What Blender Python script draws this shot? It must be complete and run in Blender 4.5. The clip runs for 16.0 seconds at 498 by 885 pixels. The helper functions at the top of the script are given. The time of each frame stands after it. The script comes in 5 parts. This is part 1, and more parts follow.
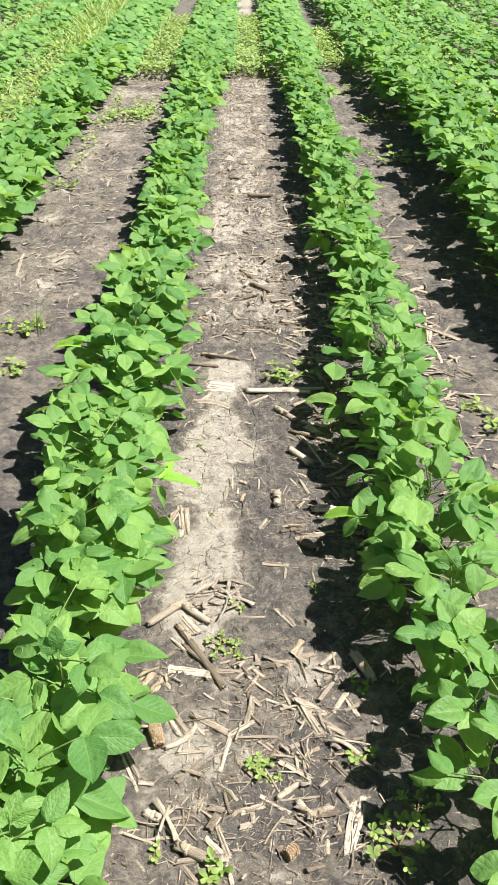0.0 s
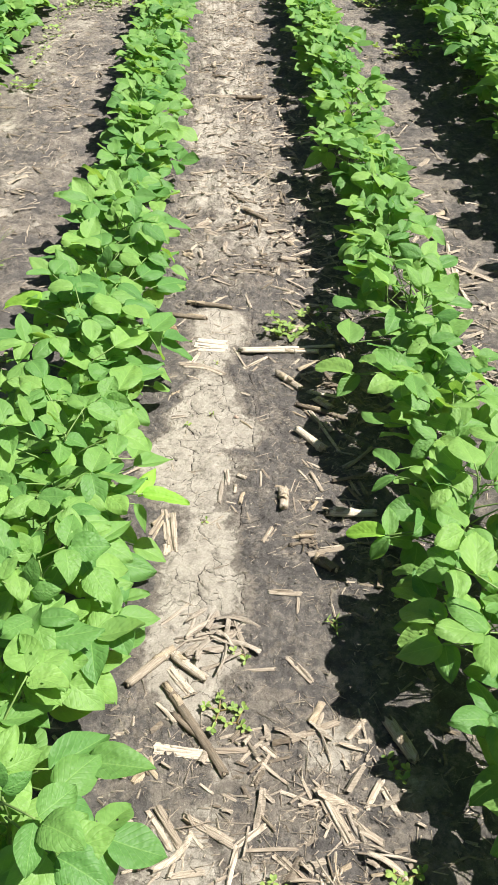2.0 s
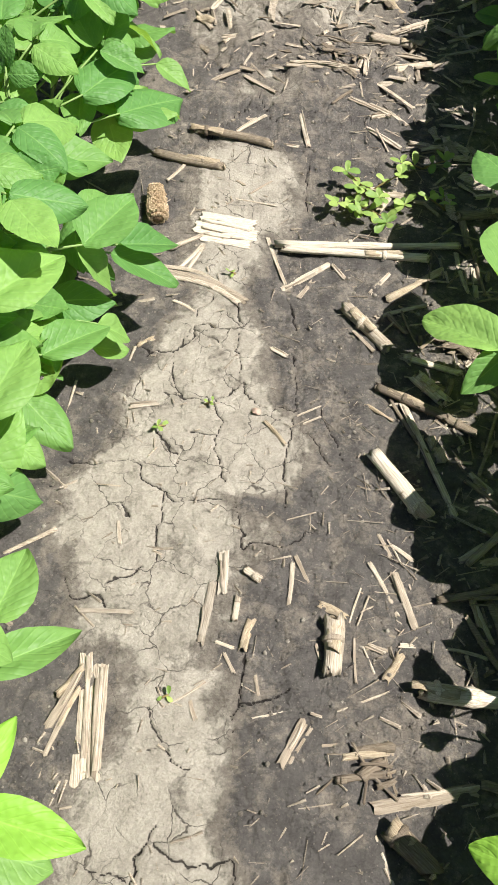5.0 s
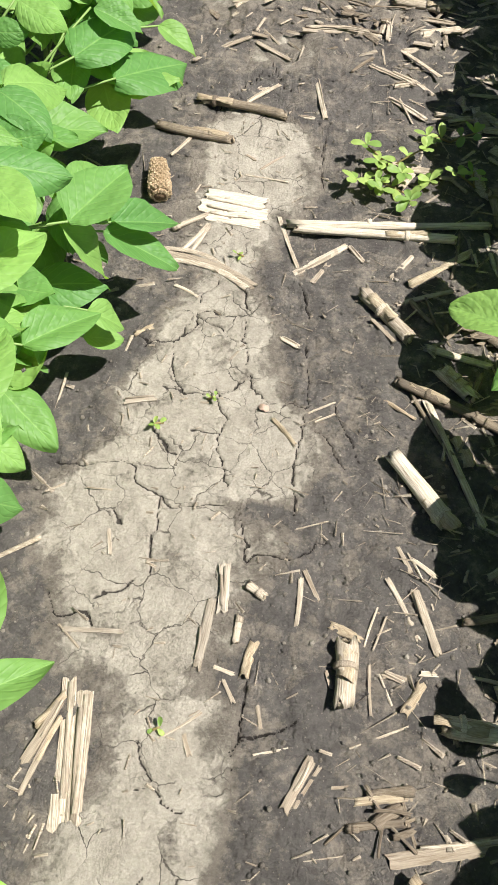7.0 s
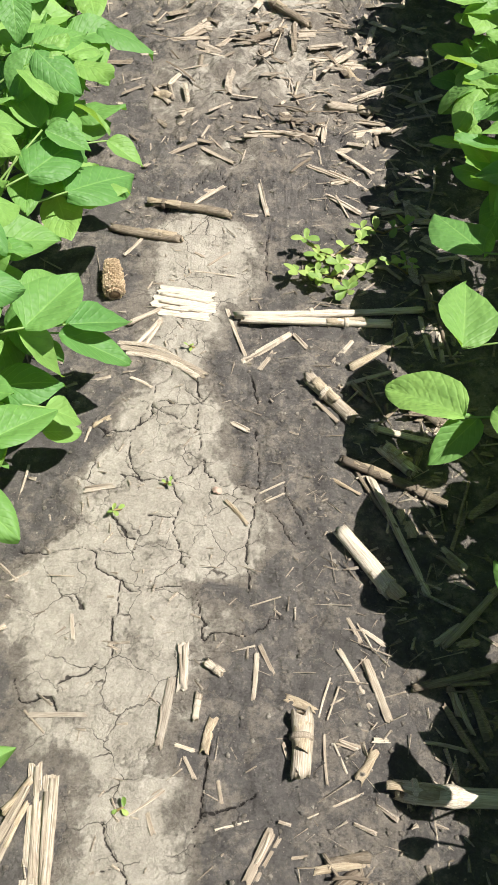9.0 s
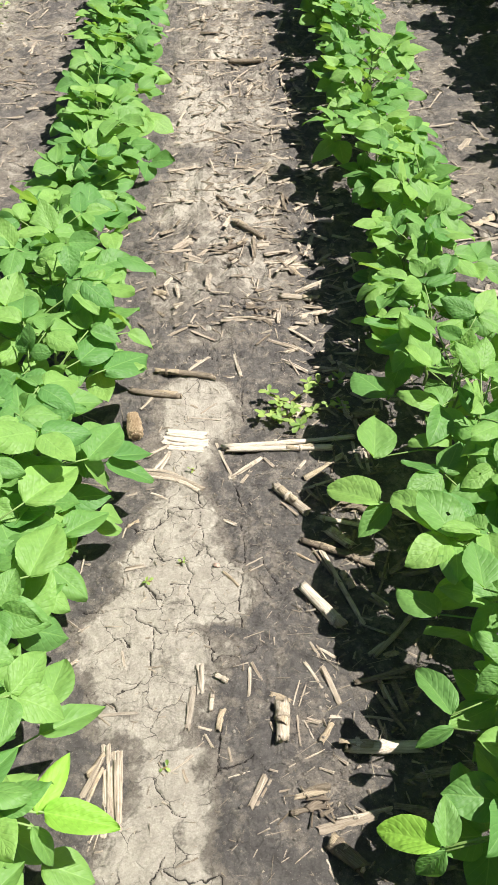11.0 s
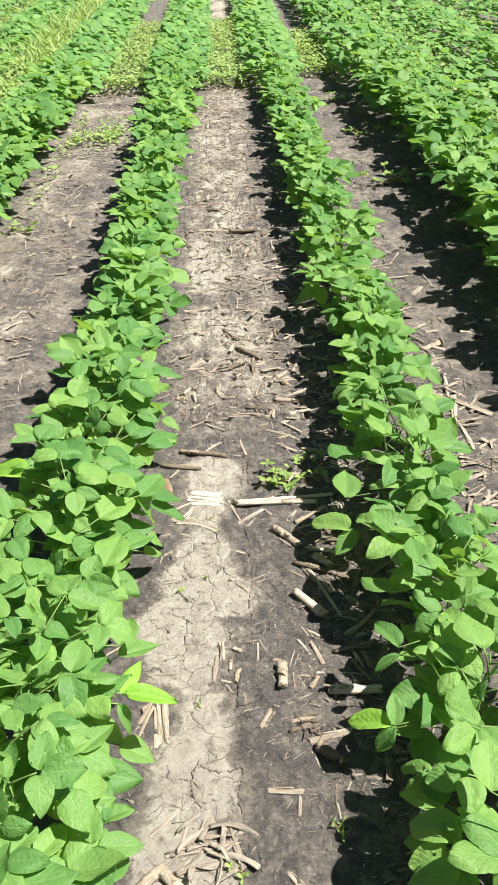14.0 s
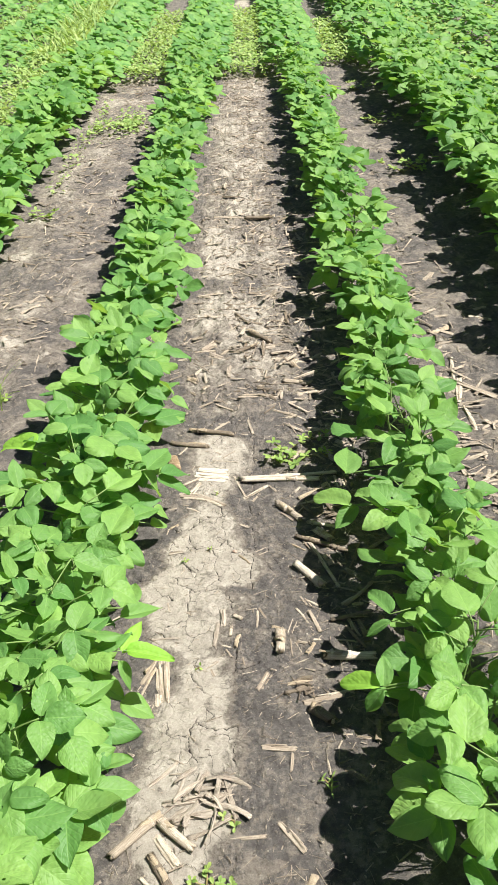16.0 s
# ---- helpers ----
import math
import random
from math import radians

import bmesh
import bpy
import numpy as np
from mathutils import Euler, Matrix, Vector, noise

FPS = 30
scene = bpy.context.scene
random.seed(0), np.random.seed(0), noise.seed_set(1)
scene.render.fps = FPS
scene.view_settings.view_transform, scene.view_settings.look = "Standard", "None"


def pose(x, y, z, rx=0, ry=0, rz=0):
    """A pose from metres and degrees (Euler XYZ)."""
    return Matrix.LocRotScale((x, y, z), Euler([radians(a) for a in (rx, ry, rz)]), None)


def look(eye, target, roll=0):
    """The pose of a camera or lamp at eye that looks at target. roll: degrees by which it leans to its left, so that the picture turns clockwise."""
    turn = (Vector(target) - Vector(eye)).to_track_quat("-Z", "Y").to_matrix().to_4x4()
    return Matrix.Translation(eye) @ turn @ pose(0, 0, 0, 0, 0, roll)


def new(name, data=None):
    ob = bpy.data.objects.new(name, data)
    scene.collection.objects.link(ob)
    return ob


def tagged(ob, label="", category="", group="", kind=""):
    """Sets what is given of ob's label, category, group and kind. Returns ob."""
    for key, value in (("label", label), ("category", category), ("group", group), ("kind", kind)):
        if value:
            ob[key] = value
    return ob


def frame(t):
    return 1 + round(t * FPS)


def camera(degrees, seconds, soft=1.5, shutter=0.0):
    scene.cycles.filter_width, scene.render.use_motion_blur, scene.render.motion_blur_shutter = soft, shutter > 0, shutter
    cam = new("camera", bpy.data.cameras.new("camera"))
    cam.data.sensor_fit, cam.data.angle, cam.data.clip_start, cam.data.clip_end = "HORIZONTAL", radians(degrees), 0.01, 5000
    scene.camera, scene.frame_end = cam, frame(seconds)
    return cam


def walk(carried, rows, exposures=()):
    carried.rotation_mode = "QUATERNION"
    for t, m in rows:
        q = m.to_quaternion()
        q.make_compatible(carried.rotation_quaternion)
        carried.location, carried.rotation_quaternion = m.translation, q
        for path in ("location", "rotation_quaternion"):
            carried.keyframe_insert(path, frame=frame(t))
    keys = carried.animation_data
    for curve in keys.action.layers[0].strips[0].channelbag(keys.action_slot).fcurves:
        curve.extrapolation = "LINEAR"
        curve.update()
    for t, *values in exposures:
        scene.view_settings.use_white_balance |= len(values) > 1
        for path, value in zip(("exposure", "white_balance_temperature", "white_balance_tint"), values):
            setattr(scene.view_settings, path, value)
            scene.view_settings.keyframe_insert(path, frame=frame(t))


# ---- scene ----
from mathutils import Quaternion

cam = camera(33.3, 16.0)
PATH = [
    (0, (-0.031, 0.0, 1.262), (-0.013, 1.667, 0.157), 0.6),
    (0.5, (-0.049, 0.064, 1.245), (-0.08, 1.699, 0.094), 1.5),
    (1, (-0.087, 0.185, 1.222), (-0.076, 1.783, 0.019), 1.3),
    (1.5, (-0.101, 0.266, 1.202), (-0.004, 1.827, -0.044), 1.3),
    (2, (-0.058, 0.433, 1.178), (-0.003, 1.96, -0.113), 0.9),
    (2.5, (0.001, 0.642, 1.165), (0.047, 2.143, -0.156), 2.9),
    (3, (0.008, 0.806, 1.114), (-0.017, 2.228, -0.292), 1.3),
    (3.5, (-0.038, 1.002, 1.054), (-0.023, 2.386, -0.39), 0.6),
    (4, (-0.043, 1.14, 0.996), (0.016, 2.406, -0.551), 1.3),
    (4.5, (-0.035, 1.275, 0.892), (-0.031, 2.42, -0.748), 2.2),
    (5, (-0.018, 1.369, 0.801), (-0.066, 2.431, -0.893), 1.4),
    (5.2, (-0.014, 1.39, 0.776), (-0.08, 2.422, -0.936), 0.9),
    (7.3, (-0.005, 1.43, 0.731), (-0.099, 2.468, -0.976), -0.4),
    (7.5, (-0.003, 1.432, 0.735), (-0.09, 2.484, -0.963), -0.2),
    (8, (0.004, 1.433, 0.751), (-0.064, 2.531, -0.919), 0.0),
    (8.5, (0.009, 1.427, 0.755), (-0.041, 2.56, -0.892), 0.3),
    (9, (0.022, 1.413, 0.779), (-0.027, 2.591, -0.836), -0.7),
    (9.5, (0.025, 1.38, 0.823), (-0.027, 2.63, -0.738), -1.6),
    (10, (0.021, 1.325, 0.912), (0.002, 2.628, -0.605), -1.6),
    (10.2, (0.016, 1.29, 0.947), (0.003, 2.616, -0.551), -1.8),
    (12.3, (0.047, 0.744, 1.209), (0.046, 2.297, -0.051), -2.2),
    (12.5, (0.047, 0.71, 1.219), (0.029, 2.265, -0.04), -2.0),
    (13, (0.007, 0.644, 1.228), (0.008, 2.244, 0.029), -2.5),
    (13.5, (-0.022, 0.602, 1.239), (0.022, 2.242, 0.094), -2.5),
    (14, (-0.01, 0.576, 1.246), (0.019, 2.241, 0.138), -1.9),
    (14.5, (0.017, 0.545, 1.248), (0.062, 2.197, 0.123), -1.6),
    (15, (0.029, 0.524, 1.247), (0.047, 2.171, 0.112), -2.1),
    (15.5, (0.028, 0.512, 1.248), (0.025, 2.164, 0.12), -2.0),
    (16, (0.032, 0.507, 1.25), (0.004, 2.162, 0.127), -2.5),
]
walk(cam, [(t, look(eye, target, roll)) for t, eye, target, roll in PATH])


# ---- light ----
TO_SUN = Vector((0.58, -0.08, 1.0)).normalized()
world = bpy.data.worlds.new("sky")
scene.world = world
world.use_nodes = True
wn = world.node_tree
sky = wn.nodes.new("ShaderNodeTexSky")
sky.sky_type, sky.sun_disc = "NISHITA", False
sky.sun_elevation, sky.sun_rotation = math.asin(TO_SUN.z), math.atan2(TO_SUN.x, TO_SUN.y)
wn.links.new(sky.outputs[0], wn.nodes["Background"].inputs["Color"])
wn.nodes["Background"].inputs["Strength"].default_value = 0.029
sun = new("sun", bpy.data.lights.new("sun", "SUN"))
sun.data.energy, sun.data.angle, sun.data.color = 4.75, radians(0.53), (1.0, 0.955, 0.91)
sun.matrix_basis = look(TO_SUN * 20, (0, 0, 0))
scene.view_settings.exposure = 1.08

# ---- numbers ----
rng = random.Random(11)


def lattice(ix, iy, seed):
    n = (ix * 374761393 + iy * 668265263 + seed * 974634653) & 0xFFFFFFFF
    n = ((n ^ (n >> 13)) * 1274126177) & 0xFFFFFFFF
    return ((n ^ (n >> 16)) & 0xFFFF) / 65535.0


def grain(x, y, size, seed=0):
    """Smooth noise from -1 to 1 with bumps of that size."""
    x, y = np.asarray(x, float) / size + 500, np.asarray(y, float) / size + 500
    ix, iy = np.floor(x).astype(np.int64), np.floor(y).astype(np.int64)
    u, v = x - ix, y - iy
    u, v = u * u * (3 - 2 * u), v * v * (3 - 2 * v)
    a = lattice(ix, iy, seed) * (1 - u) + lattice(ix + 1, iy, seed) * u
    b = lattice(ix, iy + 1, seed) * (1 - u) + lattice(ix + 1, iy + 1, seed) * u
    return (a * (1 - v) + b * v) * 2 - 1


def layers(x, y, size, n, seed=0):
    return sum(grain(x, y, size / 2**k, seed + k) * 0.55**k for k in range(n))


# ---- soil: where the pale silt crust lies, and the cracks in it ----
CRUST = [  # the pale crust along the path: y, from x, to x
    (1.15, -0.15, -0.09), (1.24, -0.20, -0.04), (1.32, -0.202, -0.075), (1.355, -0.193, -0.044), (1.395, -0.170, -0.030), (1.438, -0.174, -0.030),
    (1.467, -0.174, -0.042), (1.506, -0.168, -0.053), (1.546, -0.158, -0.060), (1.591, -0.157, -0.064), (1.615, -0.161, -0.077), (1.664, -0.191, -0.065),
    (1.69, -0.212, -0.062), (1.718, -0.228, -0.044), (1.776, -0.235, -0.042), (1.80, -0.233, -0.055), (1.815, -0.238, -0.010), (1.863, -0.186, 0.012),
    (1.911, -0.176, 0.006), (1.94, -0.160, -0.026), (1.986, -0.147, -0.041), (2.027, -0.134, -0.047), (2.079, -0.119, -0.060), (2.15, -0.12, -0.05),
    (2.21, -0.135, -0.03), (2.25, -0.152, 0.0), (2.317, -0.167, 0.009), (2.352, -0.160, 0.0), (2.38, -0.13, -0.03), (2.41, -0.09, -0.06),
]
FAINT = [  # fainter pale spots: middle, half sizes
    (-0.045, 2.53, 0.055, 0.055), (-0.07, 2.78, 0.09, 0.10), (-0.09, 3.12, 0.12, 0.24), (-0.10, 3.62, 0.12, 0.30), (-0.06, 4.25, 0.13, 0.38),
    (-0.03, 5.0, 0.14, 0.5), (-0.01, 5.9, 0.16, 0.6), (0.0, 6.8, 0.16, 0.5), 
    (0.0, 12.5, 0.3, 1.5), (-0.10, 0.93, 0.12, 0.10), (-0.14, 0.84, 0.06, 0.05), (0.10, 1.10, 0.05, 0.04), (0.0, 0.70, 0.08, 0.05),
]
DUSTY = [  # strips of thin dry silt: middle x, half width, from y, to y, strength
    (-0.03, 0.16, 2.62, 7.4, 0.39), (-0.79, 0.24, 2.85, 7.4, 0.24), (-0.79, 0.24, 1.2, 2.9, 0.10), (0.66, 0.13, 1.4, 7.4, 0.10), (0.0, 0.24, 0.3, 1.2, 0.16),
]
CRACKS = []


def crack(*points):
    CRACKS.append(points)


crack((-0.072, 2.082), (-0.067, 2.051), (-0.060, 2.038), (-0.066, 2.008), (-0.058, 1.983), (-0.061, 1.963), (-0.046, 1.948), (-0.046, 1.932), (-0.035, 1.925))
crack((-0.103, 2.086), (-0.118, 2.058), (-0.116, 2.019), (-0.120, 2.011), (-0.142, 1.993), (-0.136, 1.965), (-0.128, 1.934), (-0.119, 1.923))
crack((-0.087, 1.937), (-0.080, 1.928), (-0.081, 1.913), (-0.074, 1.894), (-0.077, 1.873), (-0.074, 1.852), (-0.067, 1.828), (-0.062, 1.818))
crack((-0.172, 1.842), (-0.158, 1.829), (-0.152, 1.816), (-0.137, 1.800), (-0.121, 1.794), (-0.089, 1.792), (-0.060, 1.793))
crack((-0.051, 1.793), (-0.044, 1.774), (-0.038, 1.741), (0.005, 1.744))
crack((-0.132, 1.797), (-0.130, 1.769), (-0.135, 1.744), (-0.129, 1.715))
crack((-0.148, 1.889), (-0.136, 1.864), (-0.119, 1.847))
crack((-0.107, 1.879), (-0.076, 1.880))
crack((-0.216, 1.693), (-0.204, 1.677), (-0.182, 1.675), (-0.172, 1.664))
crack((0.005, 1.590), (-0.025, 1.580), (-0.035, 1.568), (-0.032, 1.552))
crack((-0.130, 2.381), (-0.066, 2.496), (-0.051, 2.455), (-0.025, 2.435))
crack((0.041, 1.931), (0.053, 1.891), (0.071, 1.856))
crack((-0.080, 1.928), (-0.048, 1.950))
crack((-0.118, 2.032), (-0.069, 2.038))
crack((-0.142, 1.993), (-0.171, 1.993), (-0.174, 1.984))
crack((-0.099, 1.467), (-0.109, 1.438), (-0.113, 1.420), (-0.110, 1.389), (-0.098, 1.369))
crack((-0.151, 1.427), (-0.129, 1.425), (-0.115, 1.420))
crack((-0.098, 1.449), (-0.058, 1.438), (-0.029, 1.445))
crack((-0.027, 1.442), (-0.029, 1.409), (-0.035, 1.375), (-0.030, 1.355))
crack((0.054, 2.284), (0.058, 2.355), (0.070, 2.380))
crack((-0.045, 1.929), (0.009, 1.919))
crack((0.009, 1.908), (0.002, 1.851), (0.005, 1.791))
crack((-0.147, 1.933), (-0.120, 1.925), (-0.089, 1.924))
crack((0.006, 2.001), (0.009, 1.962), (0.007, 1.917))
crack((0.011, 1.896), (0.032, 1.883), (0.044, 1.857), (0.053, 1.848))
crack((-0.038, 1.740), (-0.016, 1.743), (0.016, 1.750), (0.038, 1.763))
crack((-0.038, 1.570), (-0.015, 1.581), (0.008, 1.593), (0.018, 1.595))
crack((-0.176, 1.693), (-0.167, 1.704), (-0.142, 1.711))
crack((-0.113, 1.568), (-0.107, 1.546), (-0.095, 1.528), (-0.070, 1.511))
crack((-0.095, 1.528), (-0.112, 1.527))
crack((-0.185, 1.997), (-0.159, 1.990), (-0.137, 1.996), (-0.124, 2.025))
crack((-0.118, 2.030), (-0.070, 2.004))
crack((-0.029, 1.639), (-0.026, 1.578))
crack((-0.242, 1.833), (-0.207, 1.832), (-0.167, 1.841))
crack((-0.176, 1.786), (-0.164, 1.768))
crack((0.016, 2.346), (0.010, 2.290), (0.016, 2.247))
crack((-0.004, 2.084), (0.005, 2.041))


def crust_at(x, y):
    x, y = np.asarray(x, float), np.asarray(y, float)
    wx, wy = x + 0.010 * layers(x, y, 0.05, 3, 3), y + 0.012 * layers(x, y, 0.05, 3, 9)
    field = np.full(x.shape, -2.0)
    rows = [c[0] for c in CRUST]
    left, right = np.interp(wy, rows, [c[1] for c in CRUST]), np.interp(wy, rows, [c[2] for c in CRUST])
    field = np.minimum(wx - left, right - wx) / 0.026 - 3 * np.clip(wy - 2.41, 0, 1) / 0.05 - 3 * np.clip(1.15 - wy, 0, 1) / 0.05
    thin = 0.34 * np.clip((wy - 2.15) / 0.05, 0, 1)
    strong = np.clip(-thin + np.minimum(field, 1.2) * 0.60 + 0.66 + 0.28 * layers(x, y, 0.07, 6, 21), 0, 1)
    field = np.full(x.shape, -2.0)
    for cx, cy, hx, hy in FAINT:
        field = np.maximum(field, 1 - np.sqrt(((wx - cx) / hx) ** 2 + ((wy - cy) / hy) ** 2))
    faint = np.clip(field * 0.6 + 0.28 + 0.7 * layers(x, y, 0.10, 5, 25), 0, 0.9) * np.clip(field * 3 + 0.5, 0, 1)
    for cx, half, y0, y1, much in DUSTY:
        over = np.clip((half - np.abs(wx - cx)) / 0.07 + 0.5, 0, 1) * np.clip((wy - y0) / 0.15 + 0.5, 0, 1) * np.clip((y1 - wy) / 0.3 + 0.5, 0, 1)
        faint = np.maximum(faint, over * np.clip(much + 0.42 * layers(x, y, 0.13, 5, 33), 0, 0.9))
    return np.maximum(strong, faint)


def crack_at(x, y):
    """How deep a point lies in a crack, 0 to 1: the long cracks, and small ones between the plates of the crust."""
    wx, wy = x + 0.0045 * layers(x, y, 0.026, 3, 5) + 0.0016 * grain(x, y, 0.005, 15), y + 0.0045 * layers(x, y, 0.026, 3, 6) + 0.0016 * grain(x, y, 0.005, 16)
    deep = np.zeros(x.shape)
    for points in CRACKS:
        xs, ys = [p[0] for p in points], [p[1] for p in points]
        near = (x > min(xs) - 0.03) & (x < max(xs) + 0.03) & (y > min(ys) - 0.03) & (y < max(ys) + 0.03)
        if not near.any():
            continue
        px, py, best = wx[near], wy[near], np.full(int(near.sum()), 9.0)
        for (ax, ay), (bx, by) in zip(points, points[1:]):
            dx, dy = bx - ax, by - ay
            k = np.clip(((px - ax) * dx + (py - ay) * dy) / (dx * dx + dy * dy), 0, 1)
            best = np.minimum(best, np.hypot(px - ax - k * dx, py - ay - k * dy))
        width = 0.0008 + 0.0005 * grain(px, py, 0.018, 8)
        deep[near] = np.maximum(deep[near], np.clip(1.5 - best / width, 0, 1))
    return deep


def soil_height(x, y):
    x, y = np.asarray(x, float), np.asarray(y, float)
    z = 0.007 * layers(x, y, 0.35, 2, 50)
    dry = crust_at(x, y)
    rough = 1 - 0.65 * dry
    z = z + rough * (0.0035 * layers(x, y, 0.06, 3, 60)) + (0.22 + 0.78 * rough) * 0.0042 * np.abs(layers(x, y, 0.022, 4, 70))
    far = np.clip((y - 2.42) / 0.15, 0, 1)
    return z + 0.002 * dry * (1 - far) + far * (0.015 * np.abs(layers(x, y, 0.075, 4, 80)) - 0.005)


TABLE_X, TABLE_Y = np.arange(-1.6, 1.6, 0.006), np.arange(0.0, 8.0, 0.008)
TABLE_Z = soil_height(*np.meshgrid(TABLE_X, TABLE_Y))
TABLE_DRY = crust_at(*np.meshgrid(TABLE_X, TABLE_Y))


def looked_up(table, x, y):
    i = min(max(int((x + 1.6) / 0.006 + 0.5), 0), len(TABLE_X) - 1)
    j = min(max(int(y / 0.008 + 0.5), 0), len(TABLE_Y) - 1)
    return float(table[j, i])


def ground_z(x, y):
    return looked_up(TABLE_Z, x, y)


# ---- materials ----
def material(name, rough=0.8, metal=0.0):
    m = bpy.data.materials.new(name)
    m.use_nodes = True
    b = m.node_tree.nodes["Principled BSDF"]
    b.inputs["Roughness"].default_value, b.inputs["Metallic"].default_value = rough, metal
    return m, m.node_tree, b


def node(t, kind, **settings):
    n = t.nodes.new(kind)
    for key, value in settings.items():
        n.inputs[key.replace("_", " ")].default_value = value
    return n


def mixed(t, fac, a, b, mode="MIX"):
    """A colour mix. fac, a and b are sockets or values."""
    n = t.nodes.new("ShaderNodeMix")
    n.data_type, n.blend_type = "RGBA", mode
    for socket, value in ((n.inputs[0], fac), (n.inputs[6], a), (n.inputs[7], b)):
        if isinstance(value, bpy.types.NodeSocket):
            t.links.new(value, socket)
        elif isinstance(value, (int, float)):
            socket.default_value = value
        else:
            socket.default_value = (*value, 1)
    return n.outputs[2]


def ramp(t, value, low, high, out_low=0.0, out_high=1.0):
    n = t.nodes.new("ShaderNodeMapRange")
    for i, v in enumerate((low, high, out_low, out_high)):
        n.inputs[i + 1].default_value = v
    t.links.new(value, n.inputs[0])
    return n.outputs[0]


def speckle(t, vector, scale, detail=3.0, rough=0.6):
    n = node(t, "ShaderNodeTexNoise", Scale=scale, Detail=detail, Roughness=rough)
    if vector is not None:
        t.links.new(vector, n.inputs["Vector"])
    return n.outputs["Fac"]


def bumped(t, height, strength, distance, bsdf):
    n = node(t, "ShaderNodeBump", Strength=strength, Distance=distance)
    t.links.new(height, n.inputs["Height"])
    t.links.new(n.outputs[0], bsdf.inputs["Normal"])


def attribute(t, name):
    n = t.nodes.new("ShaderNodeAttribute")
    n.attribute_name = name
    return n.outputs["Fac"]


def soil_material():
    m, t, b = material("soil", 0.93)
    b.inputs["Specular IOR Level"].default_value = 0.2
    where = t.nodes.new("ShaderNodeTexCoord").outputs["Object"]
    dry, crack_depth = attribute(t, "dry_crust"), attribute(t, "crack")
    fine, coarse, dust = speckle(t, where, 420, 4), speckle(t, where, 34, 5, 0.7), speckle(t, where, 9, 4, 0.65)
    ragged = t.nodes.new("ShaderNodeMath")
    ragged.operation, ragged.inputs[1].default_value = "MULTIPLY_ADD", 2.2
    t.links.new(speckle(t, where, 75, 8, 0.8), ragged.inputs[0])
    t.links.new(dry, ragged.inputs[2])
    blotch = t.nodes.new("ShaderNodeMath")
    blotch.operation, blotch.inputs[1].default_value = "MULTIPLY_ADD", 1.2
    t.links.new(speckle(t, where, 17, 5, 0.7), blotch.inputs[0])
    t.links.new(ragged.outputs[0], blotch.inputs[2])
    # hairline cracks between small plates of the crust
    swirl = node(t, "ShaderNodeTexNoise", Scale=45.0, Detail=5.0)
    t.links.new(where, swirl.inputs["Vector"])
    bent = t.nodes.new("ShaderNodeVectorMath")
    bent.operation, bent.inputs[1].default_value = "MULTIPLY_ADD", (0.030, 0.030, 0.0)
    t.links.new(swirl.outputs["Color"], bent.inputs[0])
    t.links.new(where, bent.inputs[2])
    flat = t.nodes.new("ShaderNodeVectorMath")
    flat.operation, flat.inputs[1].default_value = "MULTIPLY", (1.0, 1.0, 0.0)
    t.links.new(bent.outputs[0], flat.inputs[0])
    plates = node(t, "ShaderNodeTexVoronoi", Scale=23.0)
    plates.feature = "DISTANCE_TO_EDGE"
    t.links.new(flat.outputs[0], plates.inputs["Vector"])
    tone = node(t, "ShaderNodeTexVoronoi", Scale=23.0)
    t.links.new(flat.outputs[0], tone.inputs["Vector"])
    plate_tone = t.nodes.new("ShaderNodeSeparateColor")
    t.links.new(tone.outputs["Color"], plate_tone.inputs[0])
    by_plate = t.nodes.new("ShaderNodeMath")
    by_plate.operation, by_plate.inputs[1].default_value = "MULTIPLY_ADD", 0.30
    t.links.new(plate_tone.outputs[0], by_plate.inputs[0])
    t.links.new(blotch.outputs[0], by_plate.inputs[2])
    dry_mid, dry_edge = ramp(t, by_plate.outputs[0], 1.84, 2.12), ramp(t, by_plate.outputs[0], 2.26, 2.60)
    dark = mixed(t, ramp(t, coarse, 0.35, 0.68), (0.118, 0.108, 0.099), (0.212, 0.195, 0.177))
    dark = mixed(t, ramp(t, dust, 0.5, 0.75, 0, 0.5), dark, (0.22, 0.20, 0.177))
    middle = mixed(t, ramp(t, coarse, 0.3, 0.7), (0.20, 0.174, 0.144), (0.36, 0.318, 0.262))
    pale = mixed(t, ramp(t, coarse, 0.3, 0.7), (0.345, 0.312, 0.254), (0.530, 0.485, 0.405))
    pale = mixed(t, ramp(t, speckle(t, where, 130, 4, 0.7), 0.5, 0.75, 0, 0.32), pale, (0.32, 0.285, 0.23))
    pale = mixed(t, ramp(t, speckle(t, where, 14, 6, 0.75), 0.57, 0.76, 0, 0.42), pale, (0.27, 0.24, 0.20))
    colour = mixed(t, dry_edge, mixed(t, dry_mid, dark, middle), pale)
    colour = mixed(t, ramp(t, fine, 0.3, 0.7), mixed(t, 1.0, colour, (0.75, 0.75, 0.75), "MULTIPLY"), colour)
    grit = node(t, "ShaderNodeTexVoronoi", Scale=190.0)
    t.links.new(where, grit.inputs["Vector"])
    pale_grit = ramp(t, grit.outputs["Distance"], 0.10, 0.16, 0.55, 0.0)
    colour = mixed(t, pale_grit, colour, (0.34, 0.30, 0.25))
    hair = ramp(t, plates.outputs["Distance"], 0.003, 0.017, 1, 0)
    some = ramp(t, speckle(t, where, 22, 3), 0.40, 0.56, 0, 0.9)
    small = node(t, "ShaderNodeTexVoronoi", Scale=44.0)
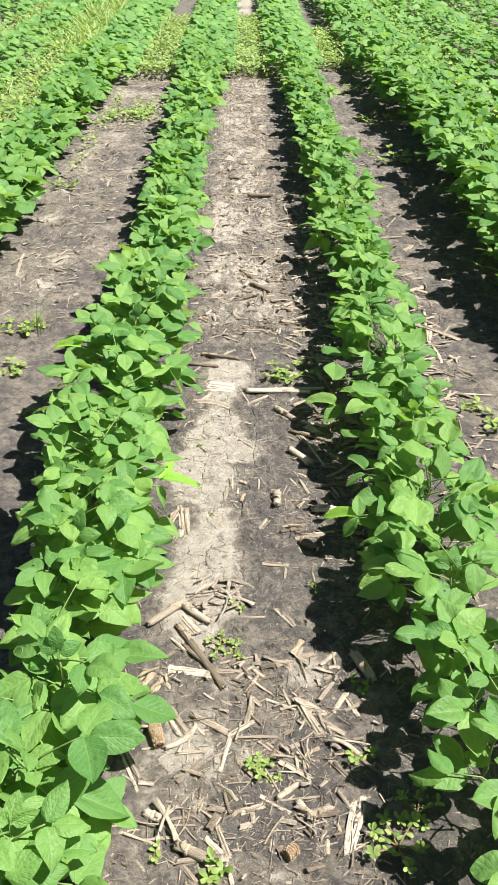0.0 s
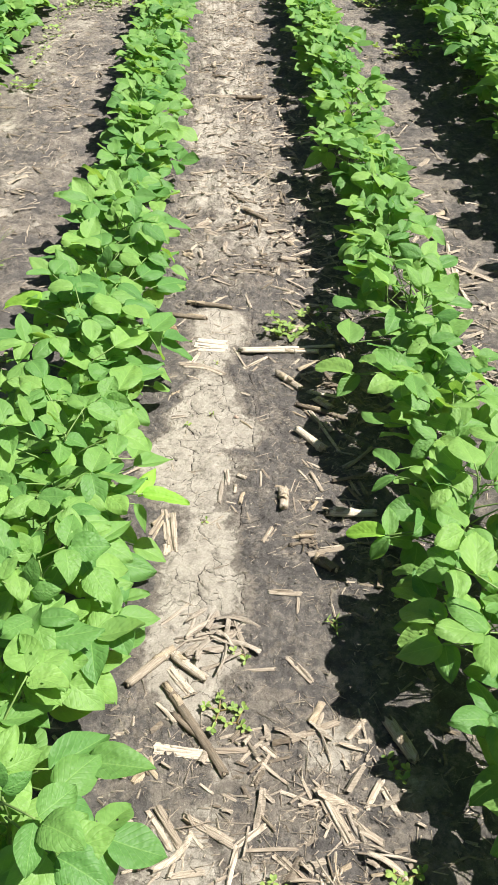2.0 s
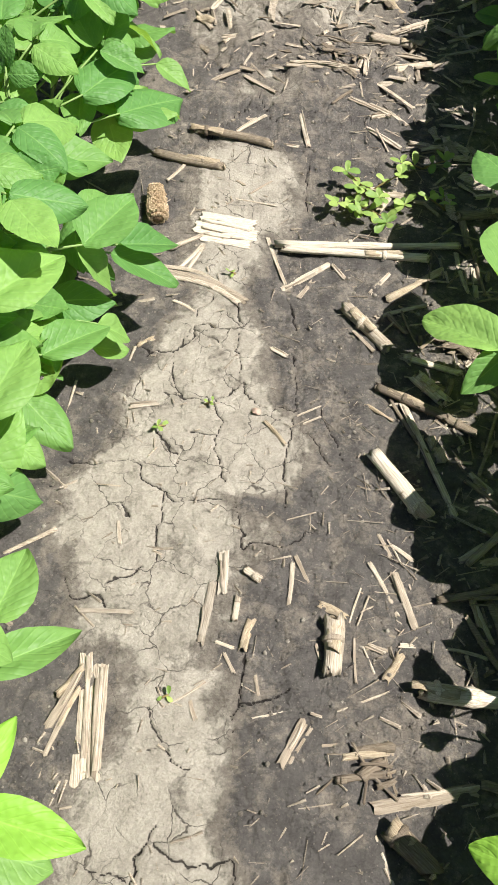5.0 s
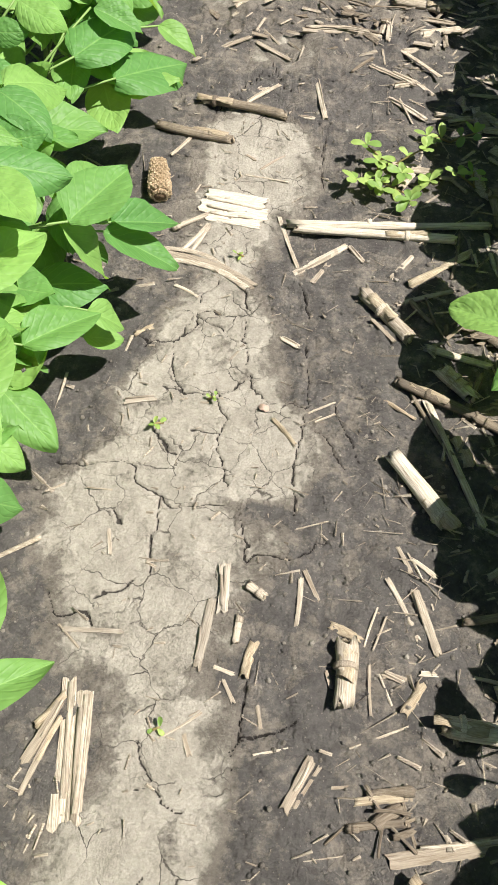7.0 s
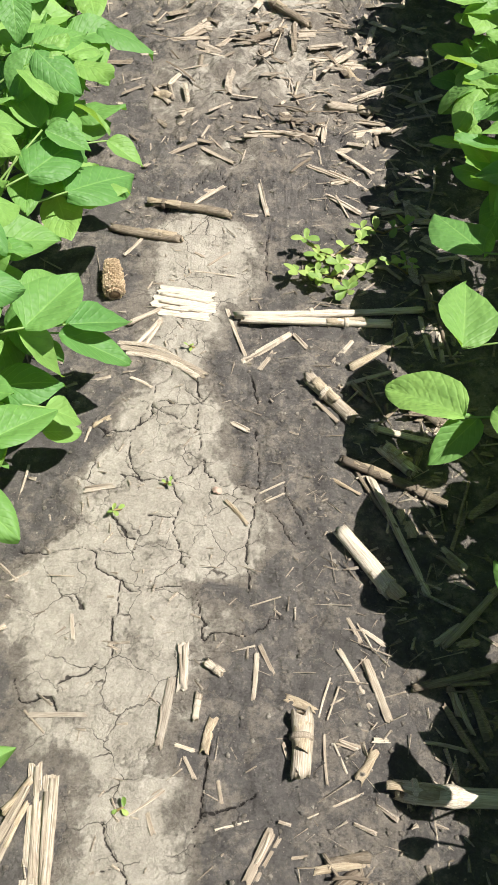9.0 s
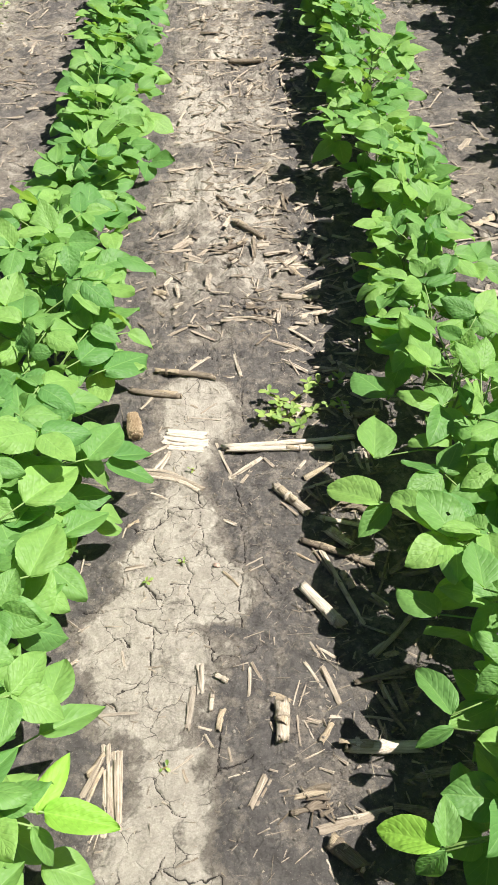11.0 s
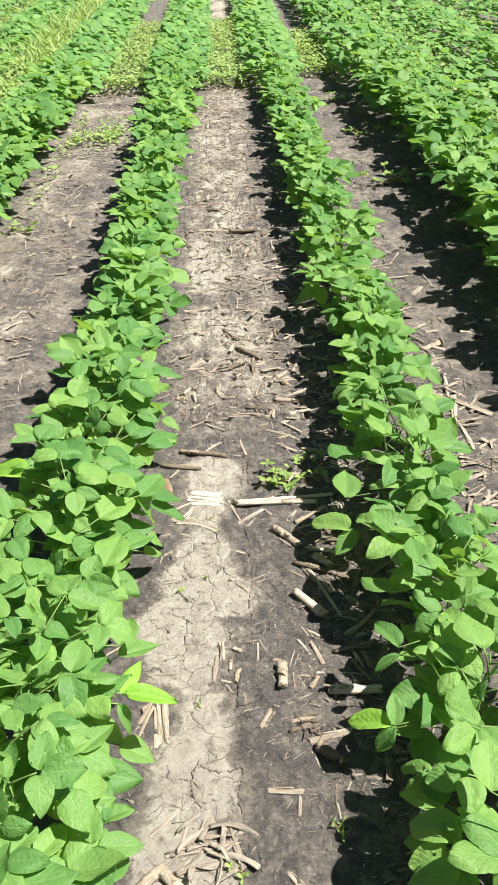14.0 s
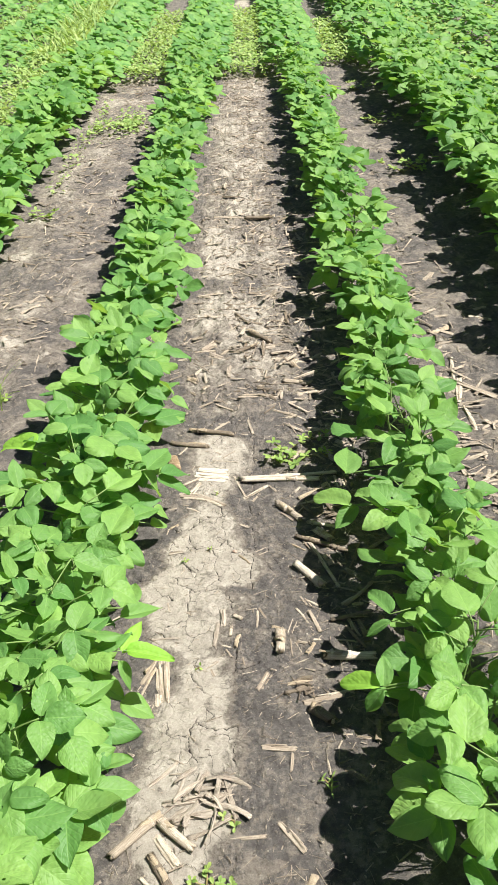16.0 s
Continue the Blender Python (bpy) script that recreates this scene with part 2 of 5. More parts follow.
    small.feature = "DISTANCE_TO_EDGE"
    t.links.new(flat.outputs[0], small.inputs["Vector"])
    fine_hair = ramp(t, small.outputs["Distance"], 0.0, 0.030, 0.5, 0)
    fine_some = ramp(t, speckle(t, where, 30, 2), 0.52, 0.66, 0, 0.8)
    hairlines = t.nodes.new("ShaderNodeMath")
    hairlines.operation = "MULTIPLY"
    t.links.new(fine_hair, hairlines.inputs[0])
    t.links.new(fine_some, hairlines.inputs[1])
    all_hair = t.nodes.new("ShaderNodeMath")
    all_hair.operation = "MAXIMUM"
    thin = t.nodes.new("ShaderNodeMath")
    thin.operation = "MULTIPLY"
    t.links.new(hair, thin.inputs[0])
    t.links.new(some, thin.inputs[1])
    kept = t.nodes.new("ShaderNodeMath")
    kept.operation = "MULTIPLY"
    t.links.new(thin.outputs[0], all_hair.inputs[0])
    t.links.new(hairlines.outputs[0], all_hair.inputs[1])
    t.links.new(all_hair.outputs[0], kept.inputs[0])
    t.links.new(ramp(t, dry_edge, 0, 1, 0.45, 1.0), kept.inputs[1])
    # the shade in the hairline gaps is drawn as dark colour
    colour = mixed(t, kept.outputs[0], colour, (0.07, 0.06, 0.05))
    jagged = t.nodes.new("ShaderNodeMath")
    jagged.operation, jagged.inputs[1].default_value = "MULTIPLY_ADD", 0.5
    t.links.new(speckle(t, where, 260, 3, 0.7), jagged.inputs[0])
    shallow = t.nodes.new("ShaderNodeMath")
    shallow.operation, shallow.inputs[1].default_value = "SUBTRACT", 0.25
    t.links.new(crack_depth, shallow.inputs[0])
    t.links.new(shallow.outputs[0], jagged.inputs[2])
    # crevice shade painted into the long cracks, besides their sunken mesh
    colour = mixed(t, ramp(t, jagged.outputs[0], 0.30, 0.72, 0, 0.92), colour, (0.03, 0.026, 0.023))
    t.links.new(colour, b.inputs["Base Color"])
    relief = t.nodes.new("ShaderNodeMath")
    relief.operation, relief.inputs[1].default_value = "MULTIPLY_ADD", 0.22
    t.links.new(dry_edge, relief.inputs[0])
    clods = t.nodes.new("ShaderNodeMath")
    clods.operation, clods.inputs[1].default_value = "MULTIPLY_ADD", 0.8
    t.links.new(speckle(t, where, 85, 7, 0.8), clods.inputs[0])
    t.links.new(speckle(t, where, 330, 5, 0.8), clods.inputs[2])
    smoothed = t.nodes.new("ShaderNodeMath")
    smoothed.operation = "MULTIPLY"
    t.links.new(clods.outputs[0], smoothed.inputs[0])
    t.links.new(ramp(t, dry_edge, 0, 1, 1.0, 0.5), smoothed.inputs[1])
    t.links.new(smoothed.outputs[0], relief.inputs[2])
    sunk = t.nodes.new("ShaderNodeMath")
    sunk.operation, sunk.inputs[1].default_value = "MULTIPLY_ADD", -0.16
    t.links.new(kept.outputs[0], sunk.inputs[0])
    t.links.new(relief.outputs[0], sunk.inputs[2])
    bumped(t, sunk.outputs[0], 0.9, 0.009, b)
    return m


def straw_material(name, a, b_colour, stain, rough=0.75, island=False):
    """Weathered maize stalk: fibres along the piece, grey stains."""
    m, t, b = material(name, rough)
    b.inputs["Specular IOR Level"].default_value = 0.3
    where = t.nodes.new("ShaderNodeTexCoord").outputs["Object"]
    along = node(t, "ShaderNodeMapping", Scale=(12.0, 260.0, 260.0))
    t.links.new(where, along.inputs["Vector"])
    info = t.nodes.new("ShaderNodeNewGeometry").outputs["Random Per Island"] if island else t.nodes.new("ShaderNodeObjectInfo").outputs["Random"]
    fibre = speckle(t, along.outputs[0], 3.0, 4, 0.65)
    colour = mixed(t, info, a, b_colour)
    sliver = t.nodes.new("ShaderNodeNewGeometry").outputs["Random Per Island"]
    colour = mixed(t, ramp(t, sliver, 0.3, 1.0, 0.0, 0.6), colour, mixed(t, 1.0, colour, (0.66, 0.61, 0.55), "MULTIPLY"))
    colour = mixed(t, ramp(t, fibre, 0.34, 0.66), mixed(t, 1.0, colour, (0.50, 0.45, 0.40), "MULTIPLY"), colour)
    colour = mixed(t, ramp(t, speckle(t, where, 75, 5), 0.50, 0.70, 0, 0.75), colour, stain)
    t.links.new(colour, b.inputs["Base Color"])
    bumped(t, fibre, 0.7, 0.003, b)
    return m


def leaf_material(name, low, high, glow, through_part, veins=True, island=False):
    """A leaf that lets light through; veins run from the midrib (uv: across, along)."""
    m, t, b = material(name, 0.52)
    b.inputs["Specular IOR Level"].default_value = 0.32
    if island:
        chance = t.nodes.new("ShaderNodeNewGeometry").outputs["Random Per Island"]
    else:
        chance = t.nodes.new("ShaderNodeObjectInfo").outputs["Random"]
    where = t.nodes.new("ShaderNodeTexCoord")
    colour = mixed(t, chance, low, high)
    colour = mixed(t, ramp(t, speckle(t, where.outputs["Object"], 35, 3), 0.35, 0.7, 0, 0.35), colour, [c * 0.72 for c in low])
    pucker = node(t, "ShaderNodeTexVoronoi", Scale=190.0)
    pucker.feature = "SMOOTH_F1"
    t.links.new(where.outputs["Object"], pucker.inputs["Vector"])
    dome = t.nodes.new("ShaderNodeMath")
    dome.operation, dome.inputs[1].default_value = "MULTIPLY_ADD", -0.42
    t.links.new(pucker.outputs["Distance"], dome.inputs[0])
    t.links.new(speckle(t, where.outputs["Object"], 70, 1), dome.inputs[2])
    height = dome.outputs[0]
    if veins:
        parts = t.nodes.new("ShaderNodeSeparateXYZ")
        t.links.new(where.outputs["UV"], parts.inputs[0])
        off = t.nodes.new("ShaderNodeMath")
        off.operation = "ABSOLUTE"
        shifted = t.nodes.new("ShaderNodeMath")
        shifted.operation, shifted.inputs[1].default_value = "SUBTRACT", 0.5
        t.links.new(parts.outputs[0], shifted.inputs[0])
        t.links.new(shifted.outputs[0], off.inputs[0])
        rib = ramp(t, off.outputs[0], 0.006, 0.022, 1, 0)
        slant = t.nodes.new("ShaderNodeMath")
        slant.operation, slant.inputs[1].default_value = "MULTIPLY_ADD", -0.70
        bowed = t.nodes.new("ShaderNodeMath")
        bowed.operation, bowed.inputs[1].default_value = "POWER", 0.85
        t.links.new(off.outputs[0], bowed.inputs[0])
        t.links.new(bowed.outputs[0], slant.inputs[0])
        wander = t.nodes.new("ShaderNodeMath")
        wander.operation, wander.inputs[1].default_value = "MULTIPLY_ADD", 0.06
        t.links.new(speckle(t, where.outputs["Object"], 55, 3), wander.inputs[0])
        t.links.new(parts.outputs[1], wander.inputs[2])
        t.links.new(wander.outputs[0], slant.inputs[2])
        wave = t.nodes.new("ShaderNodeMath")
        wave.operation, wave.inputs[1].default_value = "MULTIPLY", 7.0
        t.links.new(slant.outputs[0], wave.inputs[0])
        saw = t.nodes.new("ShaderNodeMath")
        saw.operation, saw.inputs[1].default_value = "PINGPONG", 0.5
        t.links.new(wave.outputs[0], saw.inputs[0])
        side = ramp(t, saw.outputs[0], 0.0, 0.075, 0.55, 0)
        both = t.nodes.new("ShaderNodeMath")
        both.operation = "MAXIMUM"
        t.links.new(rib, both.inputs[0])
        t.links.new(side, both.inputs[1])
        colour = mixed(t, ramp(t, both.outputs[0], 0, 1, 0, 0.24), colour, [min(1, c * 1.35 + 0.03) for c in high])
        pillow = t.nodes.new("ShaderNodeMath")
        pillow.operation, pillow.inputs[1].default_value = "MULTIPLY_ADD", -0.13
        crease = t.nodes.new("ShaderNodeMath")
        crease.operation = "MAXIMUM"
        t.links.new(ramp(t, saw.outputs[0], 0.0, 0.20, 1, 0), crease.inputs[0])
        t.links.new(ramp(t, off.outputs[0], 0.0, 0.05, 1.2, 0), crease.inputs[1])
        t.links.new(crease.outputs[0], pillow.inputs[0])
        t.links.new(height, pillow.inputs[2])
        height = pillow.outputs[0]
    t.links.new(colour, b.inputs["Base Color"])
    bumped(t, height, 0.6, 0.004, b)
    clear = t.nodes.new("ShaderNodeBsdfTranslucent")
    t.links.new(mixed(t, 1.0, colour, glow, "MULTIPLY"), clear.inputs["Color"])
    both_ways = t.nodes.new("ShaderNodeMixShader")
    both_ways.inputs[0].default_value = through_part
    t.links.new(b.outputs[0], both_ways.inputs[1])
    t.links.new(clear.outputs[0], both_ways.inputs[2])
    t.links.new(both_ways.outputs[0], t.nodes["Material Output"].inputs["Surface"])
    return m


def stem_material(name, low, high):
    m, t, b = material(name, 0.6)
    where = t.nodes.new("ShaderNodeTexCoord").outputs["Object"]
    t.links.new(mixed(t, speckle(t, where, 90, 3), low, high), b.inputs["Base Color"])
    bumped(t, speckle(t, where, 600, 2), 0.3, 0.001, b)
    return m


SOIL = soil_material()
STRAW = straw_material("bleached_straw", (0.40, 0.345, 0.27), (0.73, 0.66, 0.54), (0.26, 0.215, 0.16))
STRAW_WHITE = straw_material("sun_bleached_stalk", (0.76, 0.69, 0.57), (0.84, 0.77, 0.65), (0.50, 0.44, 0.35))
# rotted straw, and shaded straw by the row with its shade in the colour
STRAW_DARK = straw_material("rotted_or_shaded_stalk", (0.20, 0.165, 0.125), (0.33, 0.28, 0.21), (0.09, 0.075, 0.06))
STRAW_CRUSTED = straw_material("silted_straw", (0.36, 0.32, 0.26), (0.57, 0.515, 0.425), (0.36, 0.32, 0.26))
LITTER = straw_material("chopped_straw", (0.26, 0.222, 0.17), (0.74, 0.665, 0.545), (0.26, 0.215, 0.16), island=True)
HUSK = straw_material("dry_husk", (0.48, 0.40, 0.28), (0.60, 0.52, 0.38), (0.27, 0.22, 0.16))
LEAF = leaf_material("soybean_leaf", (0.114, 0.272, 0.072), (0.268, 0.455, 0.115), (1.58, 1.45, 0.72), 0.40)
LEAF_FAR = leaf_material("soybean_leaf_far", (0.124, 0.288, 0.086), (0.276, 0.468, 0.130), (1.58, 1.48, 0.80), 0.40, veins=True, island=True)
# lime leaves: young green brightened by light shining through, put into the colour
LEAF_LIME = leaf_material("lime_leaf", (0.27, 0.53, 0.072), (0.34, 0.60, 0.090), (1.7, 1.6, 0.9), 0.42)
WEED = leaf_material("weed_leaf", (0.165, 0.275, 0.065), (0.35, 0.46, 0.13), (1.7, 1.6, 0.9), 0.28, veins=False)
WEED_FAR = leaf_material("weed_carpet_leaf", (0.190, 0.315, 0.085), (0.43, 0.55, 0.20), (1.7, 1.6, 0.9), 0.28, veins=False, island=True)
STEM = stem_material("green_stem", (0.13, 0.22, 0.055), (0.20, 0.30, 0.085))
STEM_RED = stem_material("reddish_stem", (0.22, 0.13, 0.06), (0.24, 0.22, 0.08))
COB = straw_material("maize_cob", (0.60, 0.46, 0.30), (0.66, 0.53, 0.36), (0.46, 0.34, 0.21))
COB_CORE = straw_material("cob_core", (0.36, 0.25, 0.15), (0.40, 0.28, 0.17), (0.24, 0.16, 0.10))
PITH = straw_material("stalk_pith", (0.52, 0.44, 0.33), (0.62, 0.54, 0.41), (0.30, 0.25, 0.19))
STONE = stem_material("pebble", (0.36, 0.25, 0.19), (0.45, 0.33, 0.26))


# ---- meshes ----
def mesh(name, verts, faces, mats, uv=None, smooth=True, slots=None):
    me = bpy.data.meshes.new(name)
    me.from_pydata([tuple(v) for v in verts], [], faces)
    for m in mats:
        me.materials.append(m)
    if uv is not None:
        layer = me.uv_layers.new(name="uv")
        index = np.zeros(len(me.loops), np.int32)
        me.loops.foreach_get("vertex_index", index)
        layer.data.foreach_set("uv", np.asarray(uv, np.float32)[index].ravel())
    if slots is not None:
        me.polygons.foreach_set("material_index", slots)
    me.polygons.foreach_set("use_smooth", [smooth] * len(me.polygons))
    me.update()
    return me


def part(name, me, parent, m=None, label=""):
    ob = new(name, me)
    ob.parent = parent
    if m is not None:
        ob.matrix_basis = m
    return tagged(ob, label)


def tube(points, radii, sides=6):
    """A closed tapered tube along points."""
    verts, faces = [], []
    points = [Vector(p) for p in points]
    for i, p in enumerate(points):
        way = (points[min(i + 1, len(points) - 1)] - points[max(i - 1, 0)]).normalized()
        side = way.cross(Vector((0.31, 0.17, 0.93))).normalized()
        other = way.cross(side)
        for k in range(sides):
            a = 2 * math.pi * k / sides
            verts.append(p + radii[i] * (side * math.cos(a) + other * math.sin(a)))
    for i in range(len(points) - 1):
        for k in range(sides):
            a, b = i * sides + k, i * sides + (k + 1) % sides
            faces.append((a, b, b + sides, a + sides))
    n = len(verts)
    faces.append(tuple(range(sides - 1, -1, -1)))
    faces.append(tuple(range(n - sides, n)))
    return verts, faces


def leaflet_shape(r, length, width, nu=6, nv=8, fold=0.22, droop=0.3, wave=0.05, point=1.0, holes=0, widest=0.74):
    """An ovate blade from the origin along +y, closest ribs at both ends. Returns verts, faces, uv."""
    verts, uv, faces = [], [], []
    skew, ph, tw, cup = r.uniform(-0.1, 0.1), r.uniform(0, 6), r.uniform(-0.25, 0.25), r.uniform(-0.10, 0.16)
    for j in range(nv + 1):
        v = 0.35 * j / nv + 0.65 * (1 - math.cos(math.pi * j / nv)) / 2
        half = width / 2 * max(0.0, math.sin(math.pi * v**widest)) ** (0.61 + 0.15 * v * point)
        if j == 0:
            half = width * 0.04
        if j == nv:
            half = width * 0.02
        for i in range(nu + 1):
            u = i / nu * 2 - 1
            x = u * half * (1 - 0.10 * fold * abs(u)) + skew * width * v * (1 - v)
            rise = fold * abs(u) * half * (1 - 0.3 * v) - 0.5 * fold * half * u * u
            ripple = wave * width * math.sin(ph + 6 * v + 1.7 * u) * u * u + 0.015 * width * math.sin(ph + v * 19 + 2 * u) * abs(u)
            z = rise + ripple - droop * length * v * v * 0.55 + tw * u * half * v - cup * width * u * u
            verts.append((x, length * v * (1 - 0.12 * droop * v), z))
            uv.append((0.5 + u / 2, v))
    gone = set()
    for _ in range(holes):
        gone.add((r.randrange(1, nu - 1), r.randrange(3, nv - 3)))
    for j in range(nv):
        for i in range(nu):
            if (i, j) not in gone:
                a = j * (nu + 1) + i
                faces.append((a, a + 1, a + nu + 2, a + nu + 1))
    return verts, faces, uv


def joined(pieces):
    """Lists of (verts, faces, uv, matrix, slot) into one."""
    V, Fs, U, S, base = [], [], [], [], 0
    for verts, faces, uv, m, slot in pieces:
        a = np.array(m)
        V.append(np.array(verts) @ a[:3, :3].T + a[:3, 3])
        U += uv if uv else [(0.5, 0.5)] * len(verts)
        Fs += [tuple(base + k for k in f) for f in faces]
        S += [slot] * len(faces)
        base += len(verts)
    return np.concatenate(V).tolist(), Fs, U, S


# ---- ground ----
def steps(*spans):
    """Coordinates that go from span to span with the given step."""
    out = []
    for a, b, step in spans:
        n = max(1, round((b - a) / step))
        out += list(np.linspace(a, b, n, endpoint=False))
    return np.array(out + [spans[-1][1]])


def build_ground():
    xs = steps((-300, -40, 65), (-40, -6, 5), (-6, -1.6, 0.25), (-1.6, -1.0, 0.04), (-1.0, -0.3, 0.010), (-0.3, -0.24, 0.004), (-0.24, 0.06, 0.0016), (0.06, 0.2, 0.0030), (0.2, 0.45, 0.008), (0.45, 1.1, 0.014), (1.1, 1.6, 0.04), (1.6, 6, 0.25), (6, 40, 5), (40, 300, 65))
    ys = steps((-300, -30, 60), (-30, -2, 4), (-2, 0.5, 0.1), (0.5, 1.15, 0.008), (1.15, 1.36, 0.004), (1.36, 2.13, 0.0016), (2.13, 3.2, 0.008), (3.2, 5, 0.018), (5, 8, 0.04), (8, 14, 0.1), (14, 40, 2), (40, 300, 50))
    X, Y = np.meshgrid(xs, ys)
    x, y = X.ravel(), Y.ravel()
    dry, deep = crust_at(x, y), crack_at(x, y)
    fine = (np.abs(x) < 1.5) & (y > 0) & (y < 9)
    z = np.where(fine, soil_height(x, y), 0.007 * layers(x, y, 0.35, 2, 50) * (np.abs(x) < 6)) - 0.005 * deep
    n, k = len(xs), len(ys)
    me = bpy.data.meshes.new("ground")
    me.vertices.add(n * k)
    me.vertices.foreach_set("co", np.stack([x, y, z], 1).ravel())
    i = (np.arange(k - 1)[:, None] * n + np.arange(n - 1)[None]).ravel()
    quads = np.stack([i, i + 1, i + n + 1, i + n], 1).astype(np.int32)
    me.loops.add(quads.size)
    me.loops.foreach_set("vertex_index", quads.ravel())
    me.polygons.add(len(quads))
    me.polygons.foreach_set("loop_start", np.arange(0, quads.size, 4, dtype=np.int32))
    me.update(calc_edges=True)
    for name, values in (("dry_crust", dry), ("crack", deep)):
        me.attributes.new(name, "FLOAT", "POINT").data.foreach_set("value", values.astype(np.float32))
    me.polygons.foreach_set("use_smooth", np.ones(len(quads), bool))
    me.materials.append(SOIL)
    tagged(new("ground", me), "dark field soil with a pale cracked silt crust", "ground", kind="structure")


build_ground()


# ---- soybean plants ----
LEAFLETS = []
for k in range(18):
    size, eaten = rng.uniform(0.92, 1.08), k > 15
    shape = leaflet_shape(rng, 0.073 * size, 0.053 * size * rng.uniform(0.86, 1.10), fold=rng.uniform(0.2, 1.0), droop=rng.uniform(-0.25, 0.7), wave=rng.uniform(0.02, 0.09), holes=2 if eaten else 0, nu=14 if eaten else 8, nv=20 if eaten else 11)
    LEAFLETS.append(mesh("leaflet", shape[0], shape[1], [LEAF], shape[2]))
PETIOLES = []  # mesh, end point, rise at the end
for k in range(12):
    reach, up = 0.035 + 0.010 * k, rng.uniform(0.35, 0.95)
    pts = [(0, reach * v, reach * up * (v**0.8) + 0.0) for v in (0, 0.25, 0.5, 0.75, 1)]
    v, f = tube(pts, [0.0018, 0.0016, 0.0014, 0.0013, 0.0012], 5)
    PETIOLES.append((mesh("petiole", v, f, [STEM]), Vector(pts[-1]), reach))
STEMS = {}
for tall in (0.10, 0.14, 0.18, 0.22, 0.26, 0.32):
    pts = [(0.006 * math.sin(9 * v), 0.005 * math.sin(7 * v + 1), tall * v - 0.012) for v in (0, 0.2, 0.4, 0.6, 0.8, 1)]
    v, f = tube(pts, [0.0036, 0.0033, 0.003, 0.0026, 0.0022, 0.0014], 6)
    STEMS[tall] = mesh("stem", v, f, [STEM])


def leaf_pose(r, lean=10):
    """Turns of the three leaflets at a petiole's end."""
    out = []
    for turn in (0, 72, -72):
        turn += r.uniform(-16, 16)
        out.append(pose(0, 0, 0, 0, 0, turn) @ pose(0, 0.010 if turn > -30 and turn < 30 else 0.004, 0, min(70, max(-45, r.gauss(lean, 25))), r.gauss(0, 22), 0))
    return out


LIGHT = Vector((0.42, -0.30, 0.86)).normalized()


def turned_to_light(m, much):
    """The pose with its upper side turned part of the way to the light, as soybean blades do."""
    spot = m.translation.copy()
    blade = m.to_3x3()
    turn = Quaternion().slerp((blade @ Vector((0, 0, 1))).rotation_difference(LIGHT), much)
    return Matrix.Translation(spot) @ (turn.to_matrix() @ blade).to_4x4()


TRIFOLIATES = {}


def trifoliate(r, k, azimuth):
    """A whole leaf as one mesh: petiole and three blades, for one of eight ways that it points."""
    way = round(azimuth / 45) % 8
    key = (k, way, r.randrange(3))
    if key not in TRIFOLIATES:
        me, end, _ = PETIOLES[k]
        rs = random.Random(500 + k * 100 + way * 10 + key[2])
        pts = [(0, 0, 0), end * 0.5 + Vector((0, 0, 0.004)), end]
        v, f = tube(pts, [0.0018, 0.0015, 0.0012], 4)
        bits = [(v, f, None, Matrix.Identity(4), 1)]
        facing = pose(0, 0, 0, 0, 0, way * 45)
        for m in leaf_pose(rs):
            v, f, u = leaflet_shape(rs, 0.075 * rs.uniform(0.9, 1.05), 0.056 * rs.uniform(0.88, 1.1), 4, 7, rs.uniform(0.2, 0.9), rs.uniform(-0.2, 0.6), 0.06)
            bits.append((v, f, u, Matrix.Translation(end) @ facing.inverted() @ turned_to_light(facing @ m, 0.38), 0))
        v, f, u, s = joined(bits)
        TRIFOLIATES[key] = mesh("leaf", v, f, [LEAF, STEM], u, slots=s)
    return TRIFOLIATES[key]


def span(y, table):
    return float(np.interp(y, [a for a, _ in table], [b for _, b in table]))


def plant_leaves(r, y, inner, outer, tall, count, low=0.22, big=1.0):
    """Poses of a plant's leaves: height on the stem, azimuth, petiole number, scale."""
    out = []
    start = r.uniform(0, 360)
    for i in range(count):
        h = tall * (low + (1 - low) * (i / max(1, count - 1)) ** 0.9)
        top = i / max(1, count - 1)
        azimuth = start + i * 180 + r.uniform(-55, 55)
        side = math.sin(radians(-azimuth))
        wide = (inner if side > 0 else outer)
        want = max(0.03, (wide - 0.065) * (0.62 + 0.38 * abs(side)) * r.uniform(0.45, 1.08) * (1 - 0.35 * top**2))
        k = int(np.clip(round((want - 0.035) / 0.010), 0, 11))
        scale = big * r.uniform(0.80, 1.12) * (1 - 0.22 * top**3)
        out.append((h, azimuth, k, scale))
    return out


PLANTS = []


